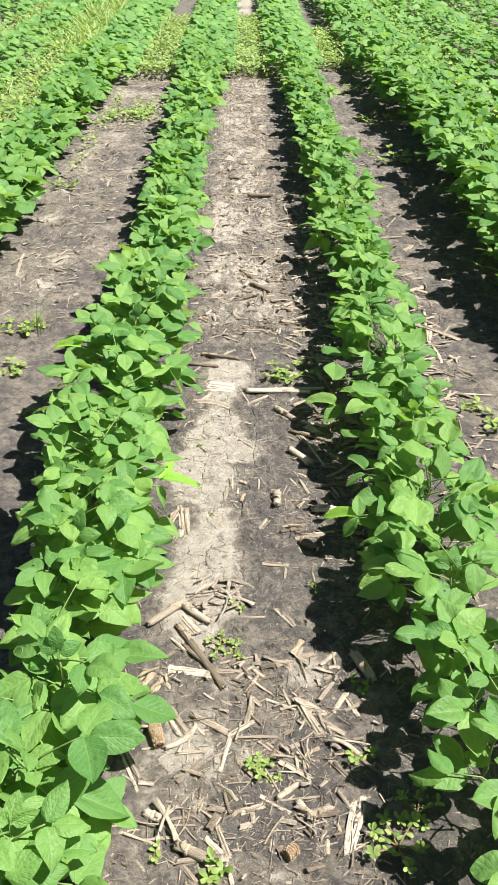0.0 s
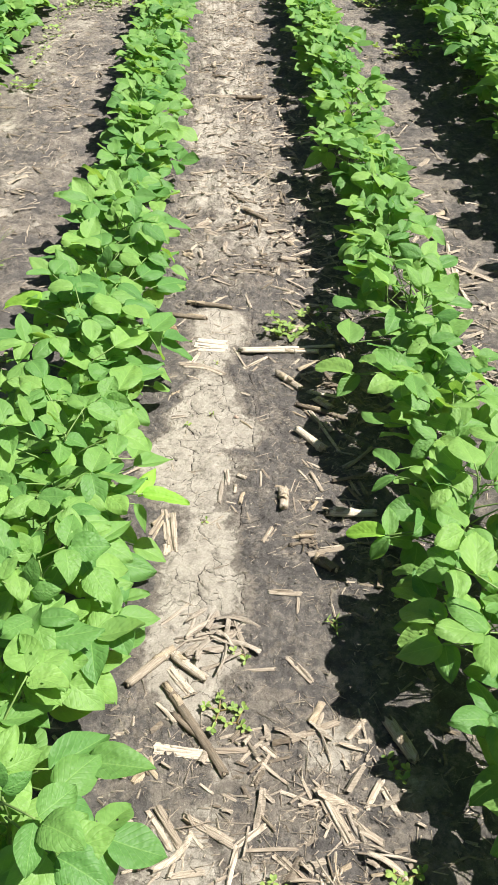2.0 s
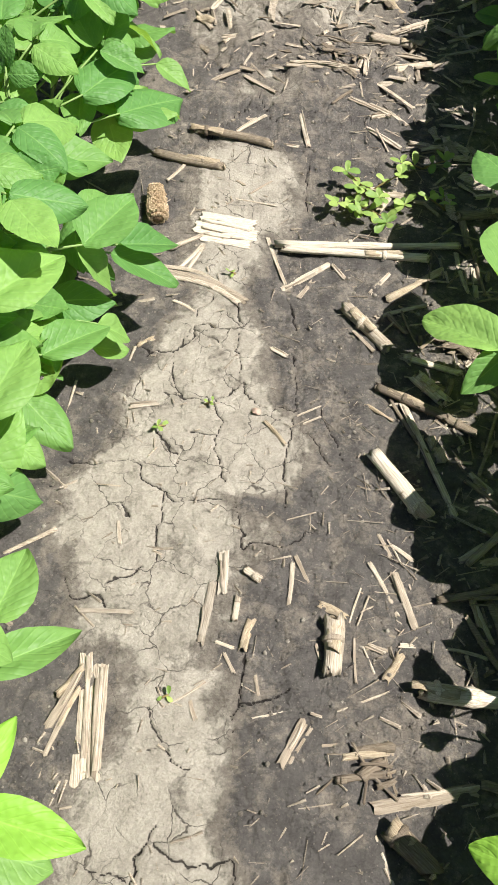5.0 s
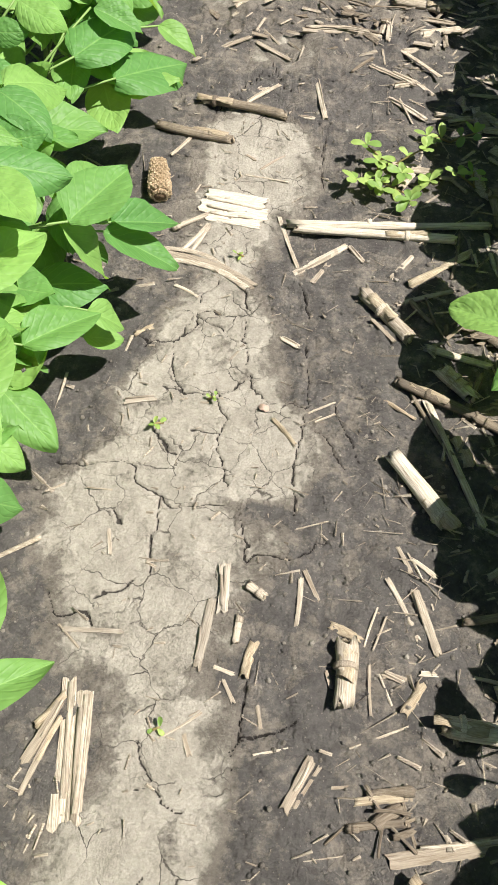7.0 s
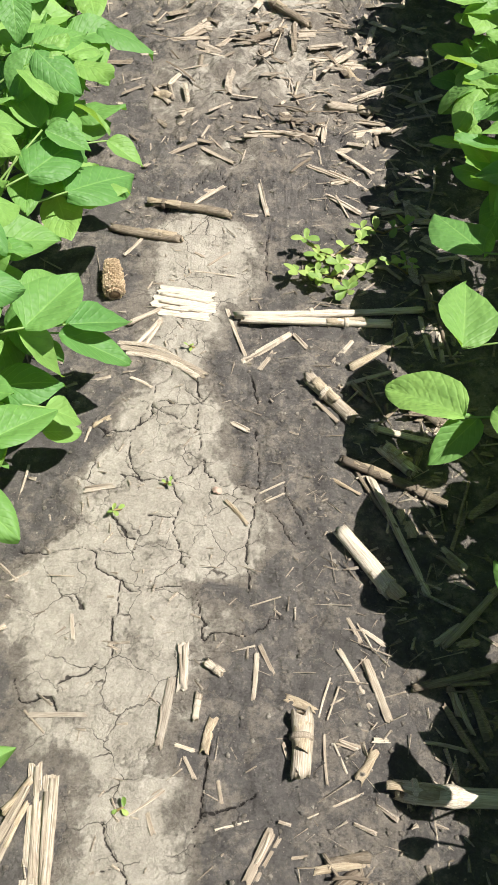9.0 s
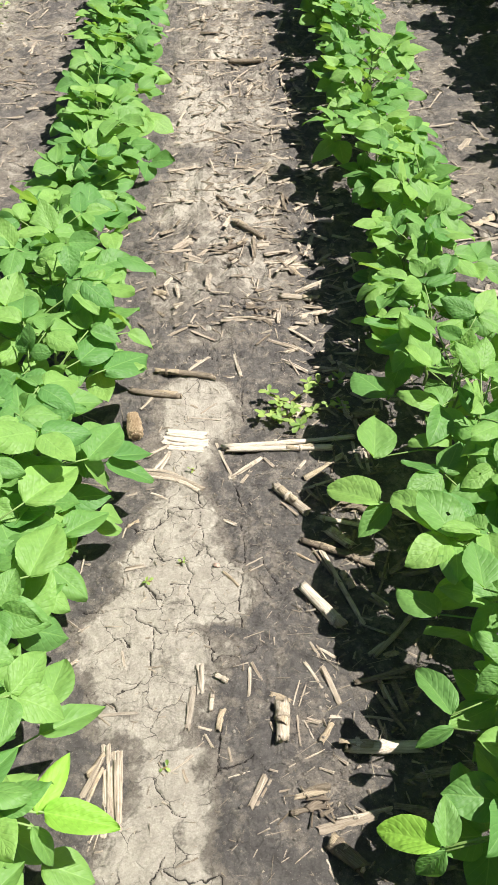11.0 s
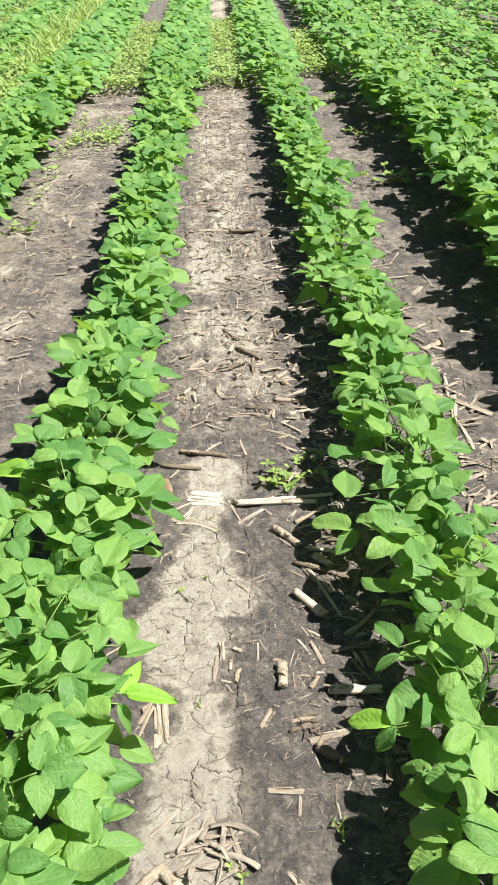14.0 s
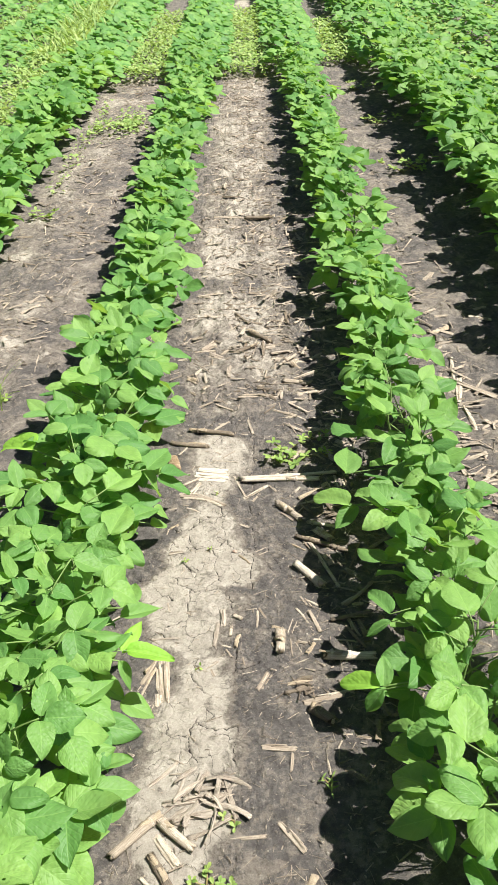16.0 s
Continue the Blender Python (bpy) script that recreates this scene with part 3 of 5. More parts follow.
def soybean(x, y, tall, inner, outer, detail, seed, label, group, count=7, low=0.22, big=1.0):
    r = random.Random(seed)
    base = new("soybean_plant")
    base.empty_display_size = 0.05
    base.matrix_basis = pose(x, y, ground_z(x, y) if detail else 0.0, r.uniform(-5, 5), r.uniform(-5, 5), 0)
    tagged(base, label, "soybean plant", group)
    near = min(STEMS, key=lambda s: abs(s - tall))
    part("stem", STEMS[near], base)
    for h, azimuth, k, scale in plant_leaves(r, y, inner, outer, tall, count, low, big):
        m = pose(0, 0, h, 0, r.uniform(-8, 8), azimuth) 
        if detail == 2:
            me, end, _ = PETIOLES[k]
            leaf = part("leaf", me, base, m)
            for turn in leaf_pose(r):
                part("leaflet", r.choice(LEAFLETS), leaf, m.inverted() @ turned_to_light(m @ Matrix.Translation(end) @ turn, 0.36) @ Matrix.Scale(scale * r.uniform(0.92, 1.06), 4))
        else:
            part("leaf", trifoliate(r, k, azimuth), base, m @ Matrix.Scale(scale, 4))
    # the folded young leaf at the tip
    PLANTS.append(base)
    part("leaf", trifoliate(r, 0, 0), base, pose(0, 0, tall - 0.01, 35, 0, r.uniform(0, 360)) @ Matrix.Scale(r.uniform(0.42, 0.62), 4))
    return base


# how far the foliage of the two middle rows reaches towards the path, along the rows
LEFT_IN = [(0.3, 0.17), (0.78, 0.16), (1.05, 0.19), (1.31, 0.155), (1.45, 0.2), (1.58, 0.17), (1.70, 0.12), (1.84, 0.13), (1.92, 0.17), (2.03, 0.21), (2.4, 0.205), (2.9, 0.20), (3.6, 0.205), (7, 0.20)]
LEFT_OUT = [(0.3, 0.17), (1.1, 0.10), (1.45, 0.17), (1.7, 0.19), (2.0, 0.20), (2.2, 0.22), (2.5, 0.15), (7, 0.17)]
RIGHT_IN = [(0.3, 0.16), (0.9, 0.165), (1.2, 0.17), (1.45, 0.155), (1.6, 0.135), (1.84, 0.14), (1.97, 0.22), (2.2, 0.16), (2.6, 0.165), (2.8, 0.16), (3.3, 0.165), (4.0, 0.145), (4.6, 0.175), (7, 0.15)]
RIGHT_OUT = [(0.3, 0.17), (7, 0.175)]
YOUNG = "young green soybean plant with trifoliate leaves in a field row"
seed = 1000
for cx, ins, outs, sign in ((-0.345, LEFT_IN, LEFT_OUT, 1), (0.385, RIGHT_IN, RIGHT_OUT, -1)):
    y = 0.12
    while y < 7.2:
        seed += 1
        r = random.Random(seed)
        a, b = span(y, ins), span(y, outs)
        right, left = (a, b) if sign > 0 else (b, a)
        sparse = sign < 0 and y < 1.12
        soybean(cx + r.uniform(-0.02, 0.02), y, r.uniform(0.18, 0.265) * (0.68 if sparse else 1 if sign > 0 else 0.88 if y < 1.7 else 0.84), right, left, 2 if y < 2.6 else 1, seed, YOUNG, "soybean plants in rows", 6 if sparse else 7 if sign < 0 else 9)
        y += r.uniform(0.055, 0.085) * (1.5 if sparse else 1.2 if sign < 0 and y < 4 else 1)
BUSHY = "tall bushy soybean plant in a dense outer row"
for cx, y0, tall_low, tall_high, wide in ((-1.11, 2.3, 0.20, 0.28, 0.19), (1.12, 2.2, 0.20, 0.285, 0.25)):
    y = y0
    while y < 7.0:
        seed += 1
        r = random.Random(seed)
        soybean(cx + r.uniform(-0.03, 0.03), y, r.uniform(tall_low, tall_high), wide, wide, 1, seed, BUSHY if cx > 0 else YOUNG, "soybean plants in rows", 12 if cx > 0 else 10, 0.08 if cx > 0 else 0.15, 1.15)
        y += r.uniform(0.06, 0.09)


SHOWING = [leaflet_shape(random.Random(60 + k), 1.0, 1.0, fold=0.45 + 0.15 * k, droop=0.10 + 0.10 * k, wave=0.05, nu=8, nv=10) for k in range(4)]


def showing_leaf(base, tip, wide, blade=None):
    """A leaf that stands out of the row: from its petiole's end to its tip, on the nearest plant."""
    base, tip = Vector(base), Vector(tip)
    plant = min(PLANTS, key=lambda p: (p.matrix_basis.translation.xy - base.xy).length)
    root = plant.matrix_basis.translation + Vector((0, 0, max(0.03, base.z * 0.7)))
    k = int(base.x * 1000 + base.y * 3000) % 4
    length = (tip - base).length
    mid = (root + base) / 2 + Vector((0, 0, 0.015))
    v, f = tube([Vector(), mid - root, base - root], [0.0017, 0.0014, 0.0012], 5)
    back = plant.matrix_basis.inverted()
    leaf = part("leaf", mesh("petiole", v, f, [STEM]), plant, back @ Matrix.Translation(root))
    along = (tip - base).normalized()
    side = along.cross(Vector((0.25, -0.15, 1))).normalized()
    up = side.cross(along)
    turn = Matrix((side, along, up)).transposed().to_4x4()
    v, f, u = SHOWING[k]
    shaped = [(p[0] * length * wide, p[1] * length * 1.05, p[2] * length * 0.8) for p in v]
    part("leaflet", mesh("leaflet", shaped, f, [blade or LEAF], u), leaf, Matrix.Translation(base - root) @ turn)


showing_leaf((0.217, 1.426, 0.125), (0.153, 1.458, 0.105), 0.62, LEAF_LIME)
showing_leaf((0.223, 1.426, 0.125), (0.229, 1.472, 0.150), 0.60)
showing_leaf((0.223, 1.424, 0.120), (0.191, 1.410, 0.080), 0.60)
showing_leaf((0.224, 1.950, 0.095), (0.148, 2.005, 0.085), 0.75)
showing_leaf((0.240, 1.955, 0.088), (0.190, 1.914, 0.062), 0.60)
showing_leaf((0.263, 1.707, 0.150), (0.220, 1.760, 0.140), 0.80)
showing_leaf((0.262, 1.335, 0.120), (0.224, 1.378, 0.100), 0.65)
showing_leaf((0.261, 1.329, 0.120), (0.217, 1.323, 0.090), 0.65)
showing_leaf((0.265, 1.343, 0.120), (0.292, 1.311, 0.130), 0.80)
showing_leaf((0.261, 2.153, 0.140), (0.215, 2.223, 0.140), 1.00)
showing_leaf((0.219, 2.006, 0.140), (0.235, 2.095, 0.150), 0.75)
showing_leaf((0.274, 1.812, 0.190), (0.232, 1.903, 0.180), 0.70)
showing_leaf((0.293, 1.810, 0.180), (0.237, 1.807, 0.160), 0.40)
showing_leaf((0.308, 1.695, 0.220), (0.311, 1.763, 0.230), 0.75)
showing_leaf((0.293, 1.203, 0.280), (0.308, 1.267, 0.300), 0.85)
showing_leaf((0.244, 1.223, 0.130), (0.201, 1.236, 0.120), 0.75)
showing_leaf((0.245, 1.216, 0.130), (0.205, 1.208, 0.100), 0.50)
showing_leaf((0.250, 1.230, 0.130), (0.263, 1.269, 0.150), 0.60)
showing_leaf((0.308, 1.396, 0.170), (0.339, 1.467, 0.180), 0.60)
showing_leaf((0.360, 1.472, 0.250), (0.351, 1.546, 0.250), 0.95)
showing_leaf((0.327, 1.471, 0.200), (0.287, 1.508, 0.180), 0.55)
showing_leaf((0.252, 1.549, 0.150), (0.206, 1.538, 0.130), 0.40)
showing_leaf((0.253, 1.566, 0.150), (0.225, 1.632, 0.150), 0.60)
showing_leaf((0.267, 1.203, 0.170), (0.210, 1.258, 0.150), 0.85)
showing_leaf((0.256, 1.164, 0.170), (0.191, 1.162, 0.150), 0.70)
showing_leaf((0.280, 0.768, 0.150), (0.232, 0.794, 0.120), 0.65)
showing_leaf((0.287, 0.766, 0.160), (0.261, 0.810, 0.160), 0.65)
showing_leaf((-0.197, 1.441, 0.215), (-0.121, 1.426, 0.212), 0.50, LEAF_LIME)
showing_leaf((-0.206, 1.441, 0.215), (-0.179, 1.500, 0.220), 0.45, LEAF_LIME)
showing_leaf((-0.211, 1.433, 0.200), (-0.190, 1.405, 0.160), 0.45)
showing_leaf((-0.223, 1.538, 0.190), (-0.154, 1.582, 0.175), 0.45)
showing_leaf((-0.228, 1.582, 0.170), (-0.213, 1.650, 0.170), 0.75)
showing_leaf((-0.221, 1.432, 0.100), (-0.162, 1.419, 0.080), 0.80)
showing_leaf((-0.262, 1.348, 0.200), (-0.214, 1.400, 0.200), 0.50)
showing_leaf((-0.262, 1.350, 0.200), (-0.208, 1.331, 0.180), 0.80)
showing_leaf((-0.277, 1.440, 0.240), (-0.230, 1.504, 0.240), 0.50)
showing_leaf((-0.235, 1.190, 0.140), (-0.211, 1.254, 0.150), 0.50)
showing_leaf((-0.223, 1.192, 0.140), (-0.185, 1.233, 0.130), 0.80)
showing_leaf((-0.273, 1.263, 0.150), (-0.228, 1.289, 0.150), 0.70)
showing_leaf((-0.363, 1.991, 0.260), (-0.376, 2.083, 0.280), 0.95)
showing_leaf((-0.297, 1.954, 0.250), (-0.324, 2.062, 0.270), 0.80)
showing_leaf((-0.287, 1.941, 0.250), (-0.238, 1.999, 0.250), 0.50)
showing_leaf((-0.282, 1.846, 0.240), (-0.219, 1.924, 0.240), 0.75)
showing_leaf((-0.216, 1.966, 0.200), (-0.175, 2.043, 0.200), 0.75)
showing_leaf((-0.197, 2.029, 0.140), (-0.133, 2.072, 0.110), 0.55)
showing_leaf((-0.229, 1.973, 0.190), (-0.189, 1.976, 0.120), 0.50)
showing_leaf((-0.250, 1.871, 0.140), (-0.190, 1.931, 0.130), 0.60)
showing_leaf((-0.209, 1.940, 0.110), (-0.174, 1.948, 0.080), 0.80)
showing_leaf((-0.268, 1.753, 0.200), (-0.242, 1.844, 0.210), 0.75)
showing_leaf((-0.271, 1.780, 0.130), (-0.234, 1.768, 0.100), 0.80)
showing_leaf((-0.287, 0.982, 0.170), (-0.218, 1.046, 0.150), 0.60)
showing_leaf((-0.240, 0.997, 0.160), (-0.154, 0.979, 0.180), 0.60)
showing_leaf((-0.456, 1.981, 0.250), (-0.545, 2.046, 0.228), 0.80, LEAF_LIME)
showing_leaf((-0.423, 1.871, 0.250), (-0.490, 1.859, 0.240), 0.90)
showing_leaf((-0.277, 0.717, 0.190), (-0.187, 0.714, 0.140), 0.60)
showing_leaf((-0.255, 0.780, 0.180), (-0.219, 0.830, 0.180), 0.60)
showing_leaf((-0.205, 2.026, 0.130), (-0.133, 2.024, 0.090), 0.60)
showing_leaf((-0.220, 1.939, 0.070), (-0.184, 1.955, 0.050), 0.85)
showing_leaf((-0.219, 2.213, 0.170), (-0.155, 2.293, 0.140), 0.70)
showing_leaf((-0.257, 2.203, 0.200), (-0.207, 2.279, 0.200), 0.75)
showing_leaf((-0.255, 2.426, 0.200), (-0.209, 2.489, 0.200), 0.70)
showing_leaf((-0.196, 2.358, 0.140), (-0.149, 2.339, 0.120), 0.70)


def foliage_strip(cx, y0, y1, tall, wide, per_metre, seed, size=1.0, name="soybean_foliage", label="far rows of dense green soybean leaves"):
    """Leaves of far row stretches, joined."""
    r = random.Random(seed)
    kinds = []
    for _ in range(6):
        kinds.append(leaflet_shape(r, 0.088, 0.072, 2, 5, r.uniform(0.2, 0.6), r.uniform(0.0, 0.4), 0.05))
    bits = []
    for _ in range(int((y1 - y0) * per_metre)):
        a = r.uniform(-1, 1)
        x = cx + wide * a
        z = max(0.03, tall * (1 - 0.5 * a * a) * (1 - 0.55 * r.random() ** 1.6))
        m = turned_to_light(pose(x, r.uniform(y0, y1), z, r.gauss(0, 26), r.gauss(0, 24), -a * 90 + r.uniform(-70, 70)), 0.55) @ Matrix.Scale(size * r.uniform(0.75, 1.15), 4)
        v, f, u = r.choice(kinds)
        bits.append((v, f, u, m, 0))
    v, f, u, s = joined(bits)
    return tagged(new(name, mesh(name, v, f, [LEAF_FAR], u)), label, name.replace("_", " "), kind="stuff")


foliage_strip(-0.345, 7.1, 17, 0.26, 0.19, 190, 31)
foliage_strip(0.385, 7.1, 17, 0.26, 0.19, 190, 32)
foliage_strip(-1.11, 6.9, 17, 0.26, 0.20, 190, 33)
foliage_strip(1.13, 6.9, 17, 0.33, 0.24, 230, 34)
foliage_strip(-1.93, 3.2, 17, 0.25, 0.19, 170, 35)
foliage_strip(1.88, 3.2, 17, 0.34, 0.26, 230, 36)
foliage_strip(-2.68, 5.5, 17, 0.26, 0.20, 130, 37)
foliage_strip(2.64, 5.5, 17, 0.34, 0.26, 180, 38)
foliage_strip(-3.38, 7.5, 17, 0.28, 0.22, 130, 39)
foliage_strip(3.4, 7.5, 17, 0.34, 0.26, 150, 40)


# ---- maize residue ----
GROUP = "maize residue on the soil"


def flat_piece(r, length, width, arc=0.35, thick=0.0016, wavy=0.0, n=8, m=4, curve=None):
    """A split strip of stalk along +x, hollow side down, with torn ends."""
    verts, faces = [], []
    bend, lift = r.uniform(-0.02, 0.02) * r.choice((0.3, 1, 2)), r.uniform(0.0, 0.04)
    if curve is not None:
        bend = curve
    rag = min(width, 0.007)
    a0 = [r.uniform(-0.8, 0.8) * rag for _ in range(m + 1)]
    a1 = [r.uniform(-1.0, 1.0) * rag for _ in range(m + 1)]
    ph = r.uniform(0, 6)
    for i in range(n + 1):
        v = i / n
        half = width / 2 * (0.92 + 0.08 * math.sin(ph + 5 * v) + 0.05 * math.sin(3 * ph + 21 * v))
        for layer in (0, 1):
            for j in range(m + 1):
                u = j / m * 2 - 1
                x = length * (v - 0.5) + (a0[j] * (1 - v) ** 10 + a1[j] * v**10) * 0.42
                y = u * half + bend * length * math.sin(math.pi * v)
                z = arc * half * (1 - u * u) + lift * length * v * (1 - v) + wavy * width * math.sin(ph + 6 * v + 2 * u) - (thick if layer else 0)
                verts.append((x, y, z + thick))
    row = 2 * (m + 1)
    for i in range(n):
        for j in range(m):
            a = i * row + j
            faces.append((a, a + row, a + row + 1, a + 1))
            b = a + m + 1
            faces.append((b, b + 1, b + row + 1, b + row))
        for j in (0, m):
            a, b = i * row + j, i * row + j + m + 1
            faces.append((a, b, b + row, a + row) if j == 0 else (a, a + row, b + row, b))
    for i in (0, n):
        for j in range(m):
            a, b = i * row + j, i * row + j + m + 1
            faces.append((a, a + 1, b + 1, b) if i == 0 else (a, b, b + 1, a + 1))
    return verts, faces


def round_piece(r, length, width, node_at=None):
    """A length of whole stalk along +x: grooved, with a joint ring and torn, hollow ends."""
    verts, faces, sides, n = [], [], 12, 12
    ph, bend = r.uniform(0, 6), r.uniform(-0.03, 0.03)
    joint = node_at if node_at is not None else r.choice((-1, 0.12, 0.5, 0.9))
    cut0, cut1 = [r.uniform(-0.4, 0.35) for _ in range(sides)], [r.uniform(-0.35, 0.4) for _ in range(sides)]
    for i in range(n + 1):
        v = i / n
        rad = width / 2 * (0.94 + 0.06 * math.sin(ph + 5 * v)) * (1 + 0.16 * math.exp(-((v - joint) / 0.035) ** 2))
        for k in range(sides):
            a = 2 * math.pi * k / sides
            groove = 1 - 0.16 * max(0, math.cos(a - ph)) ** 6
            x = length * (v - 0.5) + width * (cut0[k] * (i == 0) + cut1[k] * (i == n))
            verts.append((x, rad * groove * math.cos(a) + bend * length * math.sin(math.pi * v), rad * 0.86 * groove * math.sin(a) + rad * 0.8))
    for i in range(n):
        for k in range(sides):
            a, b = i * sides + k, i * sides + (k + 1) % sides
            faces.append((a, b, b + sides, a + sides))
    for i, deep in ((0, 0.25), (n, -0.25)):
        ring = [i * sides + k for k in range(sides)]
        centre = len(verts)
        verts.append((length * (i / n - 0.5) + deep * width, 0, width * 0.4))
        for k in range(sides):
            a, b = ring[k], ring[(k + 1) % sides]
            faces.append((a, centre, b) if i == 0 else (a, b, centre))
    return verts, faces


def stalk_parts(ob, r, length, width, mat):
    """The joint ring, the torn leaf base on it and the pith in the broken end of a stalk."""
    ring = tube([(x, 0, width * 0.40) for x in (-0.0028, -0.0012, 0.0, 0.0012, 0.0028)], [width * k for k in (0.47, 0.545, 0.51, 0.55, 0.47)], 12)
    at = length * r.choice((-0.36, -0.1, 0.2, 0.4))
    part("joint_ring", mesh("joint_ring", *ring, [mat]), ob, pose(at, 0, 0))
    for end in (-1, 1):
        v, f = tube([(0, 0, width * 0.40), (0.05 * width * end, 0, width * 0.40), (0.08 * width * end, 0.03 * width, width * 0.41)], [width * 0.33, width * 0.29, width * 0.16], 8)
        part("pith", mesh("pith", v, f, [PITH]), ob, pose(length * 0.5 * end, 0, 0))
    if width > 0.012:
        v, f = flat_piece(r, min(0.05, length * 0.5), width * 0.8, 0.5, 0.0006, 0.15, 6, 3)
        part("leaf_base", mesh("leaf_base", v, f, [HUSK], smooth=True), ob, pose(at, 0, width * 0.62, r.uniform(-35, 35), r.uniform(-6, 0), r.uniform(-8, 8)))


KINDS = {
    "r": ("maize_stalk", "broken length of bleached maize stalk lying on soil", STRAW),
    "w": ("maize_stalk", "white sun-bleached split maize stalk on dark soil", STRAW_WHITE),
    "s": ("maize_stalk", "white sun-bleached length of maize stalk on soil", STRAW_WHITE),
    "d": ("maize_stalk", "dark grey-brown maize stalk lying on soil", STRAW_DARK),
    "f": ("straw_strip", "flat split strip of pale maize straw on soil", STRAW),
    "h": ("maize_husk", "curled dry shred of maize husk on soil", HUSK),
    "c": ("maize_husk", "long curved split maize husk on dark soil", STRAW),
    "t": ("straw_fibre", "thin pale fibre of straw lying on soil", STRAW),
    "b": ("straw_strip", "silt-covered flat strip of maize straw on pale crust", STRAW_CRUSTED),
}
laid = 0


def piece(kind, x0, y0, x1, y1, width):
    """A piece of residue from end to end, resting on the soil."""
    global laid
    laid += 1
    r = random.Random(7000 + laid)
    name, label, mat = KINDS[kind]
    length = math.hypot(x1 - x0, y1 - y0)
    if kind in "rds":
        v, f = round_piece(r, length, min(width * 1.05, 0.027))
    elif kind == "h":
        v, f = flat_piece(r, length, width, arc=r.uniform(0.2, 0.9), thick=0.0007, wavy=0.18)
    elif kind == "c":
        v, f = flat_piece(r, length, width, arc=0.5, thick=0.001, n=14, m=5, curve=r.uniform(0.07, 0.12))
    elif kind == "t":
        v, f = flat_piece(r, length, max(0.002, width * 0.8), arc=0.3, thick=0.001, n=6, m=2)
    else:
        v, f = flat_piece(r, length, width * 0.85, arc=r.uniform(0.08, 0.3), thick=0.0016, m=5)
    if kind == "r" and width > 0.013 and r.random() < 0.2:
        mat = STRAW_WHITE
    ob = new(name, mesh(name, v, f, [mat], smooth=kind in "rdsh"))
    if kind in "rds":
        stalk_parts(ob, r, length, min(width * 1.05, 0.027), mat)
    if kind in "fwb" and width > 0.007:
        for _ in range(2 if width > 0.012 else 1):
            own = length * r.uniform(0.4, 0.95)
            u = r.uniform(-0.36, 0.36)
            v, f = flat_piece(r, own, width * r.uniform(0.12, 0.3), 0.5, 0.0012, 0, 5, 2)
            part("splinter", mesh("splinter", v, f, [mat]), ob, pose((length - own) * r.uniform(-0.55, 0.55), u * width, 0.0018 + width * 0.06, r.uniform(-10, 10), r.gauss(0, 1), r.gauss(0, 3)))
    za, zb = ground_z(x0, y0), ground_z(x1, y1)
    zm = ground_z((x0 + x1) / 2, (y0 + y1) / 2)
    z = max((za + zb) / 2, zm) - 0.0005
    ob.matrix_basis = pose((x0 + x1) / 2, (y0 + y1) / 2, z, r.uniform(-8, 8), -math.degrees(math.atan2(zb - za, length)) * 0.6, math.degrees(math.atan2(y1 - y0, x1 - x0)))
    return tagged(ob, label, "plant residue", GROUP)


piece("s", -0.025, 2.177, 0.218, 2.197, 0.0112)
piece("s", -0.016, 2.169, 0.174, 2.165, 0.0122)
piece("w", -0.129, 2.224, -0.056, 2.213, 0.0255)
piece("w", -0.136, 2.207, -0.052, 2.194, 0.0255)
piece("w", -0.125, 2.190, -0.059, 2.177, 0.0190)
piece("c", -0.169, 2.126, -0.058, 2.078, 0.0115)
piece("c", -0.160, 2.116, -0.066, 2.074, 0.0090)
piece("c", -0.172, 2.134, -0.090, 2.104, 0.0070)
piece("r", -0.165, 2.166, -0.123, 2.192, 0.0067)
piece("f", -0.150, 2.131, -0.122, 2.177, 0.0068)
piece("f", -0.137, 2.132, -0.120, 2.175, 0.0056)
piece("d", -0.153, 2.395, -0.041, 2.376, 0.0133)
piece("d", -0.206, 2.344, -0.105, 2.320, 0.0129)
piece("f", -0.182, 2.289, -0.162, 2.321, 0.0058)
piece("f", -0.177, 2.489, -0.100, 2.547, 0.0095)
piece("f", -0.092, 2.537, -0.041, 2.499, 0.0070)
piece("t", -0.084, 2.574, -0.045, 2.509, 0.0040)
piece("f", -0.094, 2.409, -0.053, 2.449, 0.0079)
piece("t", -0.104, 2.432, -0.063, 2.440, 0.0058)
piece("f", -0.028, 2.556, 0.051, 2.559, 0.0135)
piece("f", -0.003, 2.455, 0.013, 2.377, 0.0079)
piece("f", -0.003, 2.381, -0.023, 2.383, 0.0080)
piece("f", -0.037, 2.194, -0.010, 2.111, 0.0059)
piece("f", -0.013, 2.103, 0.046, 2.151, 0.0102)
piece("f", 0.008, 2.091, 0.025, 2.120, 0.0076)
piece("f", 0.050, 2.149, 0.067, 2.127, 0.0073)
piece("r", 0.067, 2.074, 0.119, 2.012, 0.0167)
piece("f", 0.077, 2.039, 0.102, 2.008, 0.0060)
piece("r", 0.135, 2.005, 0.205, 1.986, 0.0089)
piece("f", 0.099, 2.105, 0.140, 2.163, 0.0069)
piece("h", 0.119, 2.096, 0.193, 2.150, 0.0115)
piece("f", 0.104, 2.064, 0.170, 2.088, 0.0069)
piece("h", 0.091, 1.932, 0.124, 1.914, 0.0045)
piece("s", 0.100, 1.860, 0.148, 1.789, 0.0190)
piece("d", 0.121, 1.943, 0.161, 1.869, 0.0054)
piece("f", 0.135, 1.937, 0.187, 1.794, 0.0104)
piece("d", 0.200, 1.836, 0.237, 1.805, 0.0054)
